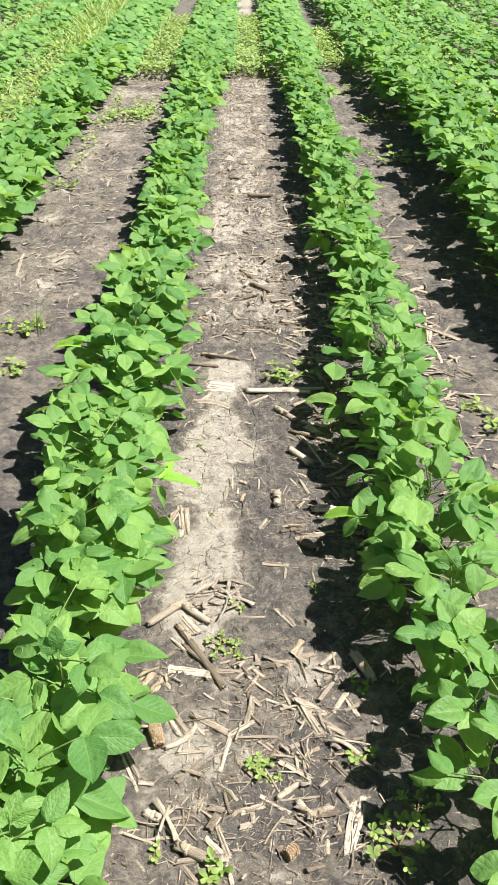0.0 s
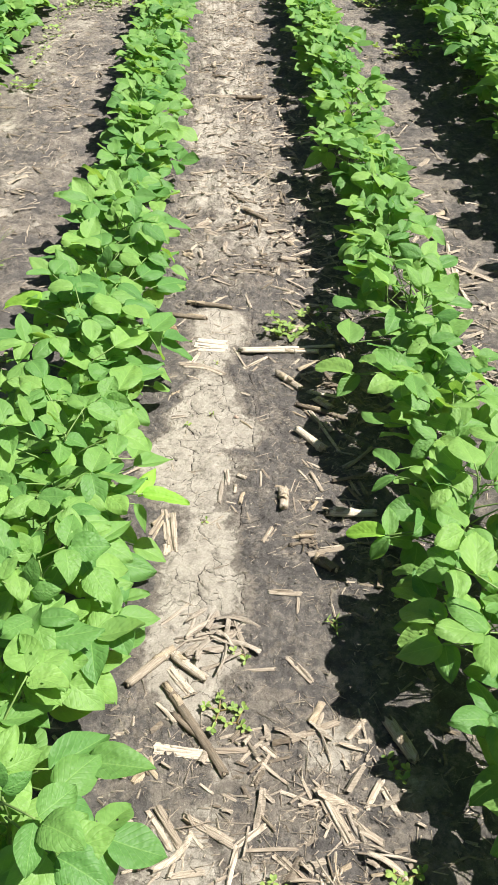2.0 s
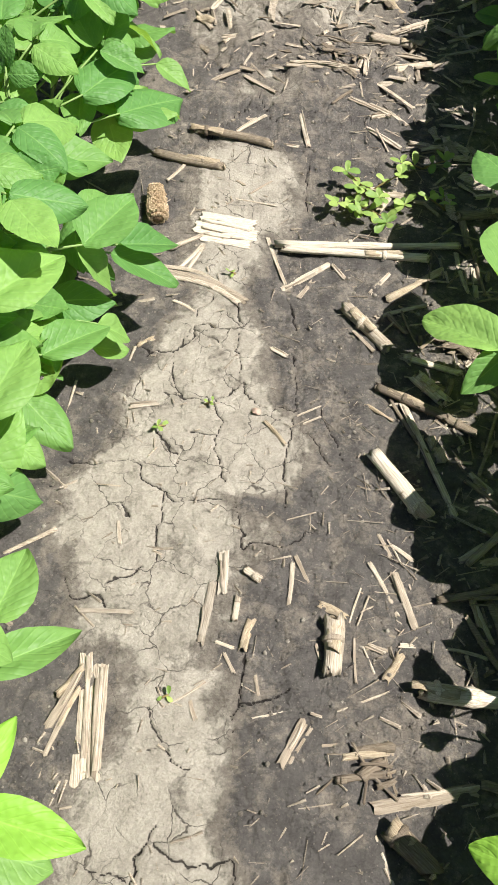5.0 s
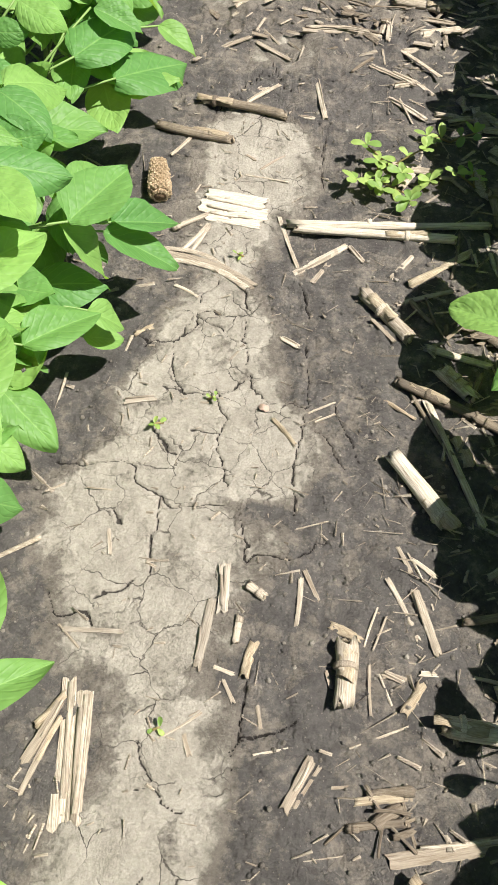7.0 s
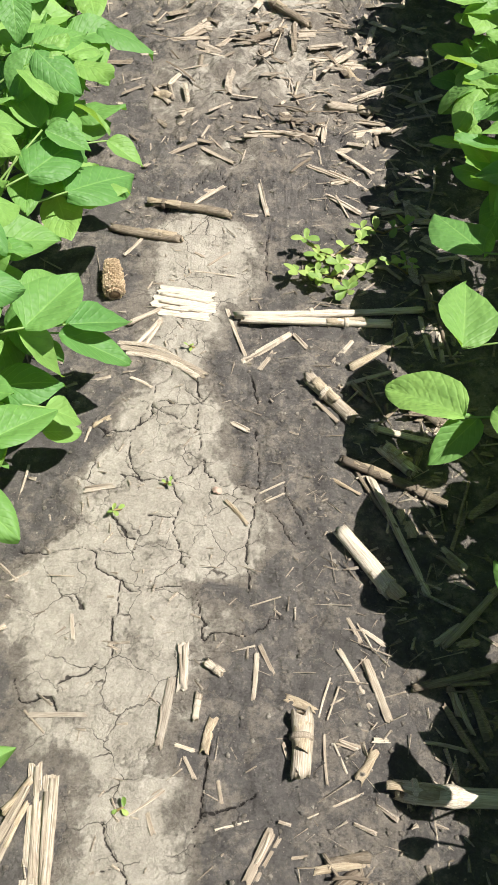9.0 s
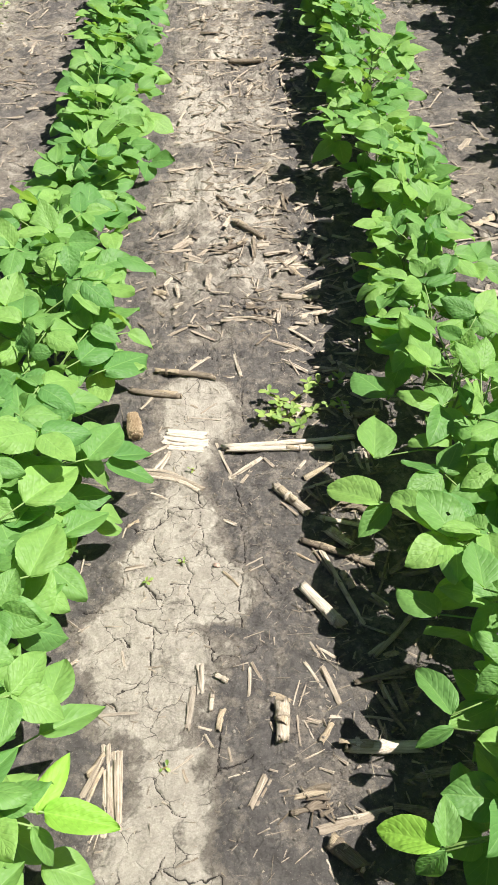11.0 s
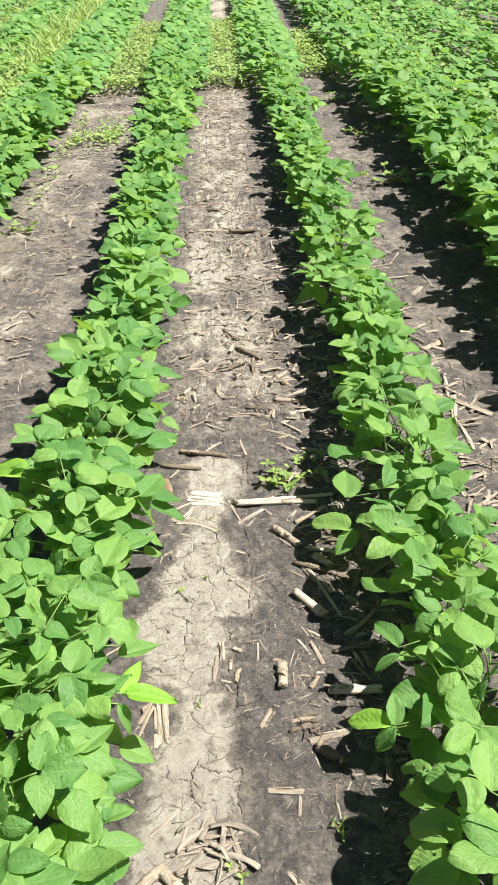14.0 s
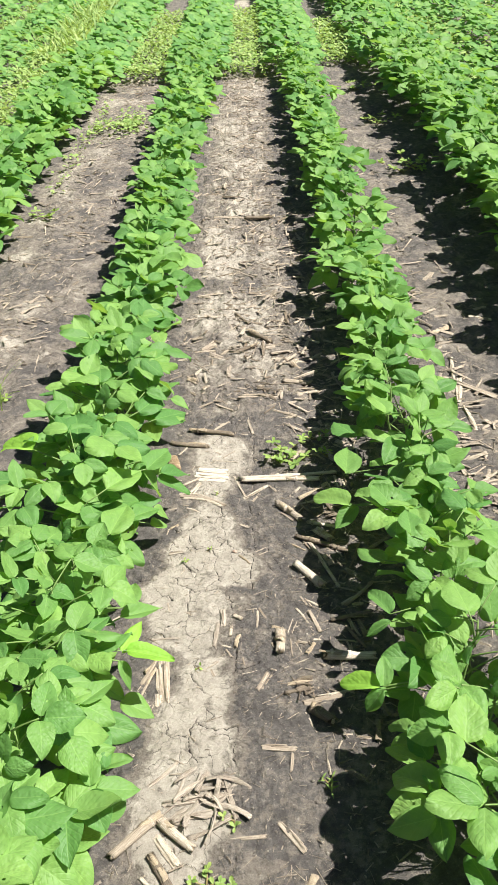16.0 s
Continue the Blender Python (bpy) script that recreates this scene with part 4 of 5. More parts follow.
piece("h", 0.166, 1.894, 0.179, 1.859, 0.0159)
piece("r", 0.195, 1.737, 0.258, 1.802, 0.0084)
piece("h", 0.198, 1.734, 0.232, 1.747, 0.0098)
piece("d", 0.162, 1.694, 0.246, 1.718, 0.0084)
piece("f", 0.199, 1.698, 0.215, 1.653, 0.0060)
piece("s", 0.142, 1.600, 0.235, 1.596, 0.0194)
piece("f", 0.014, 1.723, 0.012, 1.678, 0.0056)
piece("f", 0.017, 1.732, 0.031, 1.704, 0.0052)
piece("h", 0.042, 1.682, 0.071, 1.672, 0.0094)
piece("r", 0.057, 1.664, 0.055, 1.610, 0.0198)
piece("f", 0.040, 1.640, 0.045, 1.626, 0.0044)
piece("f", 0.094, 1.731, 0.121, 1.674, 0.0058)
piece("f", 0.118, 1.720, 0.138, 1.661, 0.0105)
piece("f", 0.103, 1.764, 0.116, 1.737, 0.0054)
piece("f", 0.117, 1.752, 0.139, 1.735, 0.0056)
piece("t", 0.113, 1.758, 0.136, 1.704, 0.0018)
piece("t", 0.085, 1.702, 0.073, 1.664, 0.0022)
piece("t", 0.093, 1.694, 0.081, 1.662, 0.0022)
piece("f", 0.078, 1.649, 0.080, 1.605, 0.0033)
piece("t", 0.086, 1.644, 0.098, 1.615, 0.0028)
piece("f", 0.091, 1.643, 0.109, 1.637, 0.0081)
piece("h", 0.124, 1.635, 0.107, 1.608, 0.0099)
piece("f", 0.122, 1.645, 0.137, 1.645, 0.0058)
piece("t", 0.062, 1.577, 0.112, 1.599, 0.0022)
piece("f", 0.031, 1.566, 0.010, 1.523, 0.0108)
piece("f", 0.038, 1.560, 0.017, 1.524, 0.0043)
piece("f", 0.048, 1.545, 0.069, 1.548, 0.0033)
piece("h", 0.066, 1.535, 0.112, 1.543, 0.0076)
piece("r", -0.034, 1.713, -0.018, 1.702, 0.0082)
piece("r", -0.039, 1.682, -0.041, 1.658, 0.0067)
piece("h", -0.024, 1.659, -0.031, 1.628, 0.0100)
piece("b", -0.058, 1.732, -0.056, 1.685, 0.0125)
piece("b", -0.066, 1.698, -0.073, 1.632, 0.0102)
piece("f", -0.058, 1.635, -0.040, 1.630, 0.0045)
piece("f", -0.049, 1.625, -0.038, 1.606, 0.0044)
piece("f", -0.018, 1.607, -0.013, 1.586, 0.0043)
piece("f", -0.077, 1.577, -0.070, 1.559, 0.0054)
piece("t", -0.018, 1.565, 0.011, 1.573, 0.0022)
piece("t", -0.064, 1.596, -0.099, 1.571, 0.0028)
piece("f", -0.182, 1.614, -0.170, 1.494, 0.0170)
piece("f", -0.166, 1.606, -0.156, 1.500, 0.0175)
piece("h", -0.203, 1.573, -0.181, 1.602, 0.0083)
piece("h", -0.195, 1.546, -0.182, 1.583, 0.0059)
piece("b", -0.197, 1.659, -0.144, 1.661, 0.0060)
piece("t", -0.203, 1.664, -0.178, 1.641, 0.0029)
piece("b", -0.174, 1.762, -0.168, 1.735, 0.0048)
piece("b", -0.181, 1.906, -0.150, 1.913, 0.0077)
piece("h", -0.024, 1.899, 0.001, 1.868, 0.0052)
piece("t", 0.012, 1.911, 0.040, 1.927, 0.0029)
piece("t", 0.019, 1.900, 0.040, 1.912, 0.0028)
piece("f", -0.023, 2.009, -0.003, 1.998, 0.0077)
piece("f", -0.150, 2.075, -0.121, 2.058, 0.0048)
piece("h", -0.185, 2.000, -0.167, 2.013, 0.0068)
piece("d", 0.007, 2.986, 0.075, 2.905, 0.0156)
piece("d", -0.031, 2.855, 0.029, 2.894, 0.0126)
piece("d", -0.010, 2.817, 0.012, 2.816, 0.0097)
piece("f", 0.059, 2.870, 0.089, 2.866, 0.0210)
piece("f", 0.074, 2.832, 0.134, 2.845, 0.0210)
piece("f", 0.074, 2.810, 0.176, 2.797, 0.0200)
piece("f", 0.089, 2.810, 0.083, 2.722, 0.0064)
piece("f", 0.127, 2.778, 0.175, 2.785, 0.0204)
piece("h", 0.131, 2.775, 0.158, 2.732, 0.0174)
piece("r", 0.104, 2.645, 0.177, 2.641, 0.0155)
piece("f", 0.137, 2.665, 0.209, 2.707, 0.0142)
piece("f", 0.122, 2.617, 0.193, 2.610, 0.0109)
piece("f", 0.142, 2.571, 0.201, 2.595, 0.0210)
piece("f", 0.201, 2.588, 0.229, 2.611, 0.0094)
piece("f", 0.071, 2.491, 0.133, 2.458, 0.0132)
piece("f", 0.104, 2.450, 0.134, 2.465, 0.0123)
piece("f", 0.126, 2.478, 0.158, 2.445, 0.0068)
piece("f", 0.099, 2.430, 0.147, 2.393, 0.0093)
piece("r", 0.160, 2.406, 0.212, 2.394, 0.0077)
piece("d", 0.045, 2.476, 0.075, 2.512, 0.0050)
piece("t", 0.152, 2.492, 0.208, 2.505, 0.0057)
piece("d", 0.036, 2.584, 0.085, 2.575, 0.0043)
piece("f", 0.099, 2.593, 0.095, 2.548, 0.0095)
piece("t", 0.085, 2.570, 0.092, 2.505, 0.0038)
piece("f", -0.148, 2.881, -0.105, 2.922, 0.0163)
piece("f", -0.176, 2.852, -0.102, 2.872, 0.0117)
piece("f", -0.218, 2.826, -0.188, 2.827, 0.0114)
piece("f", -0.107, 2.882, -0.101, 2.825, 0.0112)
piece("f", -0.085, 2.844, -0.052, 2.883, 0.0114)
piece("h", -0.181, 2.699, -0.152, 2.691, 0.0166)
piece("f", -0.194, 2.733, -0.155, 2.675, 0.0089)
piece("f", -0.159, 2.717, -0.142, 2.743, 0.0102)
piece("f", -0.133, 2.627, -0.110, 2.632, 0.0128)
piece("t", -0.066, 2.275, -0.036, 2.304, 0.0039)
piece("t", -0.084, 2.263, -0.030, 2.256, 0.0034)
piece("f", -0.087, 2.299, -0.074, 2.291, 0.0050)
piece("d", 0.168, 2.106, 0.181, 2.184, 0.0037)
piece("d", 0.234, 2.206, 0.245, 2.108, 0.0047)
piece("d", 0.194, 1.970, 0.175, 1.923, 0.0078)
piece("f", 0.016, 1.399, 0.076, 1.393, 0.0131)
piece("f", 0.069, 1.386, 0.065, 1.350, 0.0061)
piece("f", 0.094, 1.494, 0.188, 1.515, 0.0165)
piece("d", 0.061, 1.515, 0.107, 1.523, 0.0071)
# stub in the row's shade, which its dark colour repeats
piece("d", 0.111, 1.476, 0.144, 1.446, 0.0210)
piece("t", 0.096, 1.472, 0.113, 1.428, 0.0032)
piece("f", -0.140, 4.117, -0.006, 4.109, 0.0210)
piece("d", -0.002, 4.076, 0.115, 4.079, 0.0197)
piece("f", -0.206, 4.030, -0.124, 3.846, 0.0090)
piece("f", 0.071, 3.898, 0.050, 3.801, 0.0168)
piece("f", -0.174, 3.271, -0.096, 3.307, 0.0210)
piece("d", -0.040, 3.138, 0.005, 3.044, 0.0086)
piece("f", -0.143, 2.870, -0.103, 2.912, 0.0153)
piece("r", -0.220, 1.209, -0.157, 1.269, 0.0161)
piece("r", -0.151, 1.269, -0.094, 1.220, 0.0161)
piece("f", -0.154, 1.244, -0.116, 1.194, 0.0180)
piece("d", -0.160, 1.212, -0.064, 1.060, 0.0146)
piece("d", -0.145, 1.159, -0.092, 1.108, 0.0103)
piece("f", -0.039, 1.236, 0.020, 1.241, 0.0084)
piece("f", 0.041, 1.261, 0.080, 1.213, 0.0123)
piece("w", 0.136, 0.728, 0.159, 0.820, 0.0121)
piece("w", 0.145, 0.737, 0.176, 0.832, 0.0142)
piece("r", 0.191, 1.138, 0.222, 1.074, 0.0202)
piece("w", -0.172, 1.104, -0.082, 1.088, 0.0220)
piece("f", -0.082, 1.097, -0.027, 1.099, 0.0120)
piece("h", -0.217, 1.056, -0.200, 1.092, 0.0150)
piece("h", -0.192, 1.046, -0.181, 1.092, 0.0139)
piece("h", -0.228, 1.073, -0.211, 1.100, 0.0135)
piece("f", -0.024, 1.043, 0.007, 1.096, 0.0064)
piece("f", -0.018, 1.089, 0.029, 1.044, 0.0064)
piece("f", -0.007, 1.107, 0.017, 1.084, 0.0086)
piece("f", -0.043, 1.077, -0.007, 1.113, 0.0072)
piece("t", -0.072, 1.118, 0.004, 1.138, 0.0061)
piece("f", 0.038, 1.114, 0.116, 1.143, 0.0143)
piece("h", 0.070, 1.140, 0.093, 1.178, 0.0142)
piece("f", 0.092, 1.159, 0.079, 1.134, 0.0081)
piece("t", 0.019, 1.033, 0.070, 1.012, 0.0073)
piece("f", 0.072, 1.040, 0.112, 0.955, 0.0220)
piece("f", 0.049, 1.056, 0.062, 1.023, 0.0058)
piece("f", -0.175, 1.007, -0.139, 0.951, 0.0100)
piece("f", -0.161, 1.013, -0.124, 0.951, 0.0158)
piece("t", -0.141, 0.987, -0.121, 0.951, 0.0050)
piece("f", -0.123, 0.998, -0.053, 0.957, 0.0157)
piece("f", -0.053, 0.952, -0.006, 0.984, 0.0112)
piece("f", -0.048, 0.952, -0.066, 0.880, 0.0095)
piece("f", -0.039, 0.948, 0.038, 0.949, 0.0061)
piece("f", -0.113, 0.977, -0.094, 0.952, 0.0057)
piece("f", -0.142, 0.916, -0.093, 0.922, 0.0120)
piece("f", -0.238, 0.934, -0.200, 0.864, 0.0081)
piece("f", -0.241, 0.919, -0.202, 0.841, 0.0067)
piece("h", -0.233, 0.944, -0.218, 0.920, 0.0081)
piece("t", -0.124, 0.897, -0.121, 0.951, 0.0030)
piece("t", -0.105, 0.861, -0.111, 0.907, 0.0030)
piece("h", 0.071, 0.906, 0.109, 0.926, 0.0098)
piece("f", 0.002, 0.943, 0.061, 0.882, 0.0085)
piece("f", 0.015, 0.939, 0.053, 0.901, 0.0071)
piece("f", 0.036, 0.900, 0.090, 0.864, 0.0144)
piece("f", 0.063, 0.915, 0.069, 0.878, 0.0073)
piece("f", 0.071, 0.906, 0.087, 0.882, 0.0120)
piece("f", 0.124, 0.902, 0.162, 0.852, 0.0099)
piece("d", 0.132, 0.893, 0.155, 0.865, 0.0071)
piece("r", 0.031, 0.828, 0.067, 0.855, 0.0100)
piece("t", 0.031, 0.825, 0.125, 0.834, 0.0050)
piece("f", 0.002, 0.836, 0.051, 0.803, 0.0086)
piece("f", -0.028, 0.806, 0.010, 0.819, 0.0146)
piece("h", -0.045, 0.801, -0.020, 0.814, 0.0103)
piece("d", -0.057, 0.839, -0.047, 0.803, 0.0063)
piece("h", -0.051, 0.844, -0.036, 0.827, 0.0078)
piece("r", 0.065, 0.820, 0.091, 0.787, 0.0128)
piece("r", 0.079, 0.791, 0.118, 0.808, 0.0117)
piece("t", 0.061, 0.774, 0.111, 0.787, 0.0040)
piece("s", -0.186, 0.803, -0.159, 0.791, 0.0149)
piece("f", -0.161, 0.791, -0.133, 0.817, 0.0057)
piece("f", -0.152, 0.791, -0.103, 0.800, 0.0051)
piece("f", -0.148, 0.783, -0.103, 0.784, 0.0050)
piece("f", -0.156, 0.783, -0.126, 0.755, 0.0057)
piece("f", -0.183, 0.758, -0.134, 0.763, 0.0061)
piece("d", -0.160, 0.783, -0.146, 0.753, 0.0041)
piece("t", -0.129, 0.817, -0.117, 0.834, 0.0036)
piece("h", -0.035, 0.904, -0.027, 0.890, 0.0108)
piece("t", 0.122, 1.057, 0.149, 1.075, 0.0041)
piece("f", 0.076, 0.965, 0.104, 1.013, 0.0050)
piece("t", 0.149, 1.166, 0.155, 1.105, 0.0045)
piece("f", -0.101, 1.047, -0.081, 1.031, 0.0050)
piece("t", -0.067, 1.031, -0.048, 1.021, 0.0054)
piece("d", -0.015, 1.000, 0.007, 0.974, 0.0050)
piece("f", 0.116, 0.992, 0.158, 0.956, 0.0086)
piece("f", 0.127, 0.971, 0.157, 0.951, 0.0067)
piece("f", 0.140, 1.003, 0.170, 1.047, 0.0106)
piece("f", 0.168, 1.036, 0.186, 0.993, 0.0108)
piece("f", -0.057, 0.918, -0.088, 0.903, 0.0054)
piece("t", -0.104, 0.834, -0.087, 0.817, 0.0036)
piece("f", -0.108, 0.809, -0.091, 0.830, 0.0042)
piece("f", -0.086, 0.761, -0.059, 0.734, 0.0135)
piece("f", -0.069, 0.782, -0.047, 0.727, 0.0126)
piece("r", -0.131, 0.746, -0.084, 0.724, 0.0168)
piece("f", -0.127, 0.724, -0.091, 0.685, 0.0085)
piece("f", -0.165, 0.776, -0.156, 0.727, 0.0081)
piece("f", -0.223, 0.769, -0.169, 0.751, 0.0073)
piece("f", -0.052, 0.715, -0.041, 0.682, 0.0085)
piece("t", 0.090, 0.743, 0.126, 0.752, 0.0030)
piece("f", -0.206, 1.542, -0.185, 1.595, 0.0098)
piece("f", -0.204, 1.518, -0.189, 1.567, 0.0063)
# lies in row shade; the shade is put into its dark colour
piece("d", 0.104, 1.956, 0.185, 1.919, 0.0117)
piece("r", 0.152, 1.973, 0.184, 1.939, 0.0172)
piece("f", 0.214, 2.187, 0.224, 2.109, 0.0076)
piece("f", 0.233, 2.157, 0.234, 2.105, 0.0073)
piece("d", 0.184, 1.917, 0.216, 1.899, 0.0108)
piece("f", 0.214, 1.999, 0.232, 2.021, 0.0100)
piece("f", 0.216, 1.760, 0.187, 1.739, 0.0094)
piece("f", 0.170, 1.646, 0.210, 1.638, 0.0045)
piece("h", 0.197, 1.701, 0.204, 1.668, 0.0073)
piece("f", 0.207, 1.845, 0.228, 1.821, 0.0092)
piece("f", 0.256, 2.720, 0.270, 2.630, 0.0128)
piece("f", 0.247, 2.402, 0.281, 2.335, 0.0142)
piece("f", 0.246, 2.294, 0.277, 2.302, 0.0100)
piece("d", 0.220, 2.245, 0.264, 2.253, 0.0150)
piece("h", 0.154, 1.976, 0.186, 1.951, 0.0184)
piece("f", -0.913, 3.065, -0.936, 3.307, 0.0147)
piece("f", -0.962, 3.200, -0.893, 3.327, 0.0131)
piece("f", -0.888, 3.301, -0.868, 3.295, 0.0166)
piece("b", -0.147, 1.294, -0.039, 1.311, 0.0142)
piece("b", -0.134, 1.269, -0.063, 1.281, 0.0138)
piece("b", -0.129, 1.294, -0.113, 1.346, 0.0064)
piece("b", -0.063, 1.294, -0.027, 1.329, 0.0116)
piece("b", -0.052, 1.346, -0.027, 1.269, 0.0126)
piece("b", -0.173, 1.328, -0.127, 1.373, 0.0077)
piece("f", 0.647, 3.358, 0.696, 3.443, 0.0210)
piece("f", 0.631, 3.060, 0.674, 3.065, 0.0188)
piece("h", 0.590, 2.938, 0.665, 2.993, 0.0210)
piece("f", 0.630, 2.780, 0.604, 2.609, 0.0141)
piece("f", 0.572, 2.661, 0.711, 2.538, 0.0210)
piece("f", 0.629, 2.657, 0.594, 2.515, 0.0210)
piece("f", 0.603, 2.499, 0.612, 2.368, 0.0135)
piece("f", 0.743, 3.051, 0.812, 3.024, 0.0210)
piece("f", 0.776, 3.115, 0.820, 3.134, 0.0172)
piece("f", 0.598, 3.085, 0.644, 3.126, 0.0189)


def straw_clump(x, y, count, spread, turn, seed, label, mat, tall=0.013):
    """A loose heap of broken strips, lying over one another."""
    r = random.Random(seed)
    base = tagged(new("straw_clump"), label, "plant residue", GROUP)
    base.matrix_basis = pose(x, y, ground_z(x, y))
    count = round(count * 0.75)
    for i in range(count):
        px, py = r.gauss(0, spread), r.gauss(0, spread * 0.7)
        husk = mat is STRAW_CRUSTED
        length = r.uniform(0.03, 0.08) if husk else 0.014 + 0.065 * r.random() ** 2
        width = r.uniform(0.004, 0.012) if husk else min(length * 0.4, 0.002 + 0.009 * r.random() ** 2)
        v, f = flat_piece(r, length, width, r.uniform(0.05, 0.3) if husk else r.uniform(0.1, 0.7), 0.0006 if husk else 0.0011, r.uniform(0.1, 0.4) if husk else r.choice((0, 0.1, 0.25)), 10, 3, r.gauss(0, 0.13 if husk else 0.06))
        low = ground_z(x + px, y + py) - ground_z(x, y)
        up = max(0, 1 - math.hypot(px, py) / (2 * spread)) * tall * i / count
        part("strip", mesh("strip", v, f, [mat if mat is STRAW_CRUSTED or r.random() < (0.8 if mat is STRAW_DARK else 0.5) else r.choice((HUSK, STRAW_CRUSTED, STRAW_DARK, STRAW))]), base, pose(px, py, low + up + 0.001, r.gauss(0, 12), r.gauss(0, 5), turn + r.gauss(0, 38)))
    return base


HEAP = "loose heap of broken tan maize straw on soil"
straw_clump(-0.156, 0.790, 14, 0.026, 20, 901, HEAP, STRAW, 0.016)
straw_clump(0.070, 0.905, 14, 0.036, -45, 902, HEAP, STRAW)
straw_clump(-0.130, 0.980, 8, 0.028, -50, 903, HEAP, STRAW)
straw_clump(0.082, 0.820, 10, 0.035, -15, 904, HEAP, STRAW)
straw_clump(0.160, 0.930, 12, 0.030, -45, 905, HEAP, STRAW)
straw_clump(-0.195, 1.085, 10, 0.020, 10, 908, HEAP, HUSK)
straw_clump(-0.082, 1.298, 30, 0.034, 15, 909, "curled clump of silt-grey maize husk on pale crust", STRAW_CRUSTED, 0.018)
straw_clump(-0.115, 1.165, 8, 0.028, -45, 910, HEAP, STRAW)
straw_clump(0.088, 1.524, 12, 0.016, 25, 913, "small tangle of brown maize straw on dark soil", STRAW_DARK)
# heaps at the shaded row edge, the shade deepened by a darker straw colour
straw_clump(0.185, 2.02, 20, 0.030, -30, 911, "heap of dark brown maize straw beside a crop row", STRAW_DARK)
straw_clump(0.235, 2.20, 16, 0.030, -60, 914, "heap of dark brown maize straw beside a crop row", STRAW_DARK)
straw_clump(0.04, 2.62, 12, 0.035, -20, 912, "heap of dark brown maize straw beside a crop row", STRAW_DARK)


def litter(name, label, count, place, long_low, long_high, seed, mat, wide=0.0022):
    """Chopped straw, joined."""
    r = random.Random(seed)
    verts, faces = [], []
    for _ in range(count):
        x, y = place(r)
        l, w = r.uniform(long_low, long_high) * (0.4 + r.random()), wide * r.uniform(0.5, 2.2)
        a = r.gauss(0.3, 1.1)
        c, s = math.cos(a) * l / 2, math.sin(a) * l / 2
        nx, ny = -math.sin(a) * w / 2, math.cos(a) * w / 2
        z = ground_z(x, y) + r.uniform(0, 0.002)
        tilt, b = r.uniform(-0.12, 0.12) * l, len(verts)
        k = r.uniform(0.2, 1.0)
        verts += [(x - c + nx * k, y - s + ny * k, z - tilt), (x - c - nx * k, y - s - ny * k, z - tilt), (x + c - nx, y + s - ny, z + tilt), (x + c + nx, y + s + ny, z + tilt), (x - c * 0.9, y - s * 0.9, z - tilt + w * 0.5), (x + c * 0.8, y + s * 0.8, z + tilt + w * 0.5)]
        faces += [(b, b + 4, b + 5, b + 3), (b + 1, b + 2, b + 5, b + 4), (b, b + 1, b + 4), (b + 2, b + 3, b + 5)]
    return tagged(new(name, mesh(name, verts, faces, [mat], smooth=False)), label, "straw litter", kind="stuff")


def shreds(label, count, place, low, high, seed, mat, lie=0.3):
    """Torn strips and husk shreds of all sizes, joined."""
    r = random.Random(seed)
    bits = []
    for _ in range(count):
        x, y = place(r)
        length = low + (high - low) * r.random() ** 2.2
        width = min(length * 0.4, 0.002 + 0.012 * r.random() ** 1.7)
        v, f = flat_piece(r, length, width, r.uniform(0.1, 0.7), 0.001, r.choice((0, 0, 0.2)), 5, 2)
        turn = math.degrees(r.gauss(lie, 1.0))
        bits.append((v, f, None, pose(x, y, ground_z(x, y) + r.uniform(0, 0.005), r.uniform(-25, 25), r.uniform(-12, 12), turn), 0))
    v, f, u, k = joined(bits)
    return tagged(new("straw_litter", mesh("straw_litter", v, f, [mat], smooth=False)), label, "straw litter", kind="stuff")


litter("straw_litter", "crushed straw flakes trodden into soil", 1300, lambda r: (r.gauss(0.02, 0.15), r.uniform(0.55, 1.13)), 0.003, 0.022, 11, LITTER, 0.002)
litter("straw_litter", "fine straw bits along the shaded edge of a crop row", 500, lambda r: (r.gauss(0.20, 0.05), r.uniform(1.2, 3.2)), 0.006, 0.035, 2, LITTER)
litter("straw_litter", "sparse straw fibres on dark cracked soil", 600, lambda r: (r.uniform(-0.22, 0.2), r.uniform(1.1, 2.6)), 0.003, 0.018, 3, LITTER, 0.0014)
litter("straw_litter", "fine straw over the pale soil of the path", 900, lambda r: (r.gauss(0.0, 0.11), r.uniform(2.5, 7.2)), 0.008, 0.04, 4, LITTER, 0.003)
litter("straw_litter", "scattered straw on dark soil between crop rows", 700, lambda r: (r.gauss(-0.76, 0.12), r.uniform(2.3, 7.2)), 0.008, 0.05, 5, LITTER, 0.003)
litter("straw_litter", "scattered straw on dark soil between crop rows", 350, lambda r: (r.gauss(0.70, 0.10), r.uniform(1.6, 7.4)), 0.008, 0.05, 6, LITTER, 0.003)
litter("straw_litter", "straw under the leaves of a crop row", 400, lambda r: (r.gauss(-0.33, 0.09), r.uniform(0.5, 4.0)), 0.01, 0.05, 7, LITTER, 0.003)
litter("straw_litter", "straw under the leaves of a crop row", 700, lambda r: (r.gauss(0.45, 0.10), r.uniform(0.5, 4.0)), 0.01, 0.06, 8, LITTER, 0.003)
litter("straw_litter", "hair-thin straw fibres on trampled soil", 700, lambda r: (r.gauss(0.03, 0.15), r.uniform(0.55, 1.2)), 0.015, 0.05, 12, LITTER, 0.0009)
litter("straw_litter", "hair-thin straw fibres on dark soil", 260, lambda r: (r.gauss(0.1, 0.06), r.uniform(1.2, 2.6)), 0.012, 0.04, 13, LITTER, 0.0008)
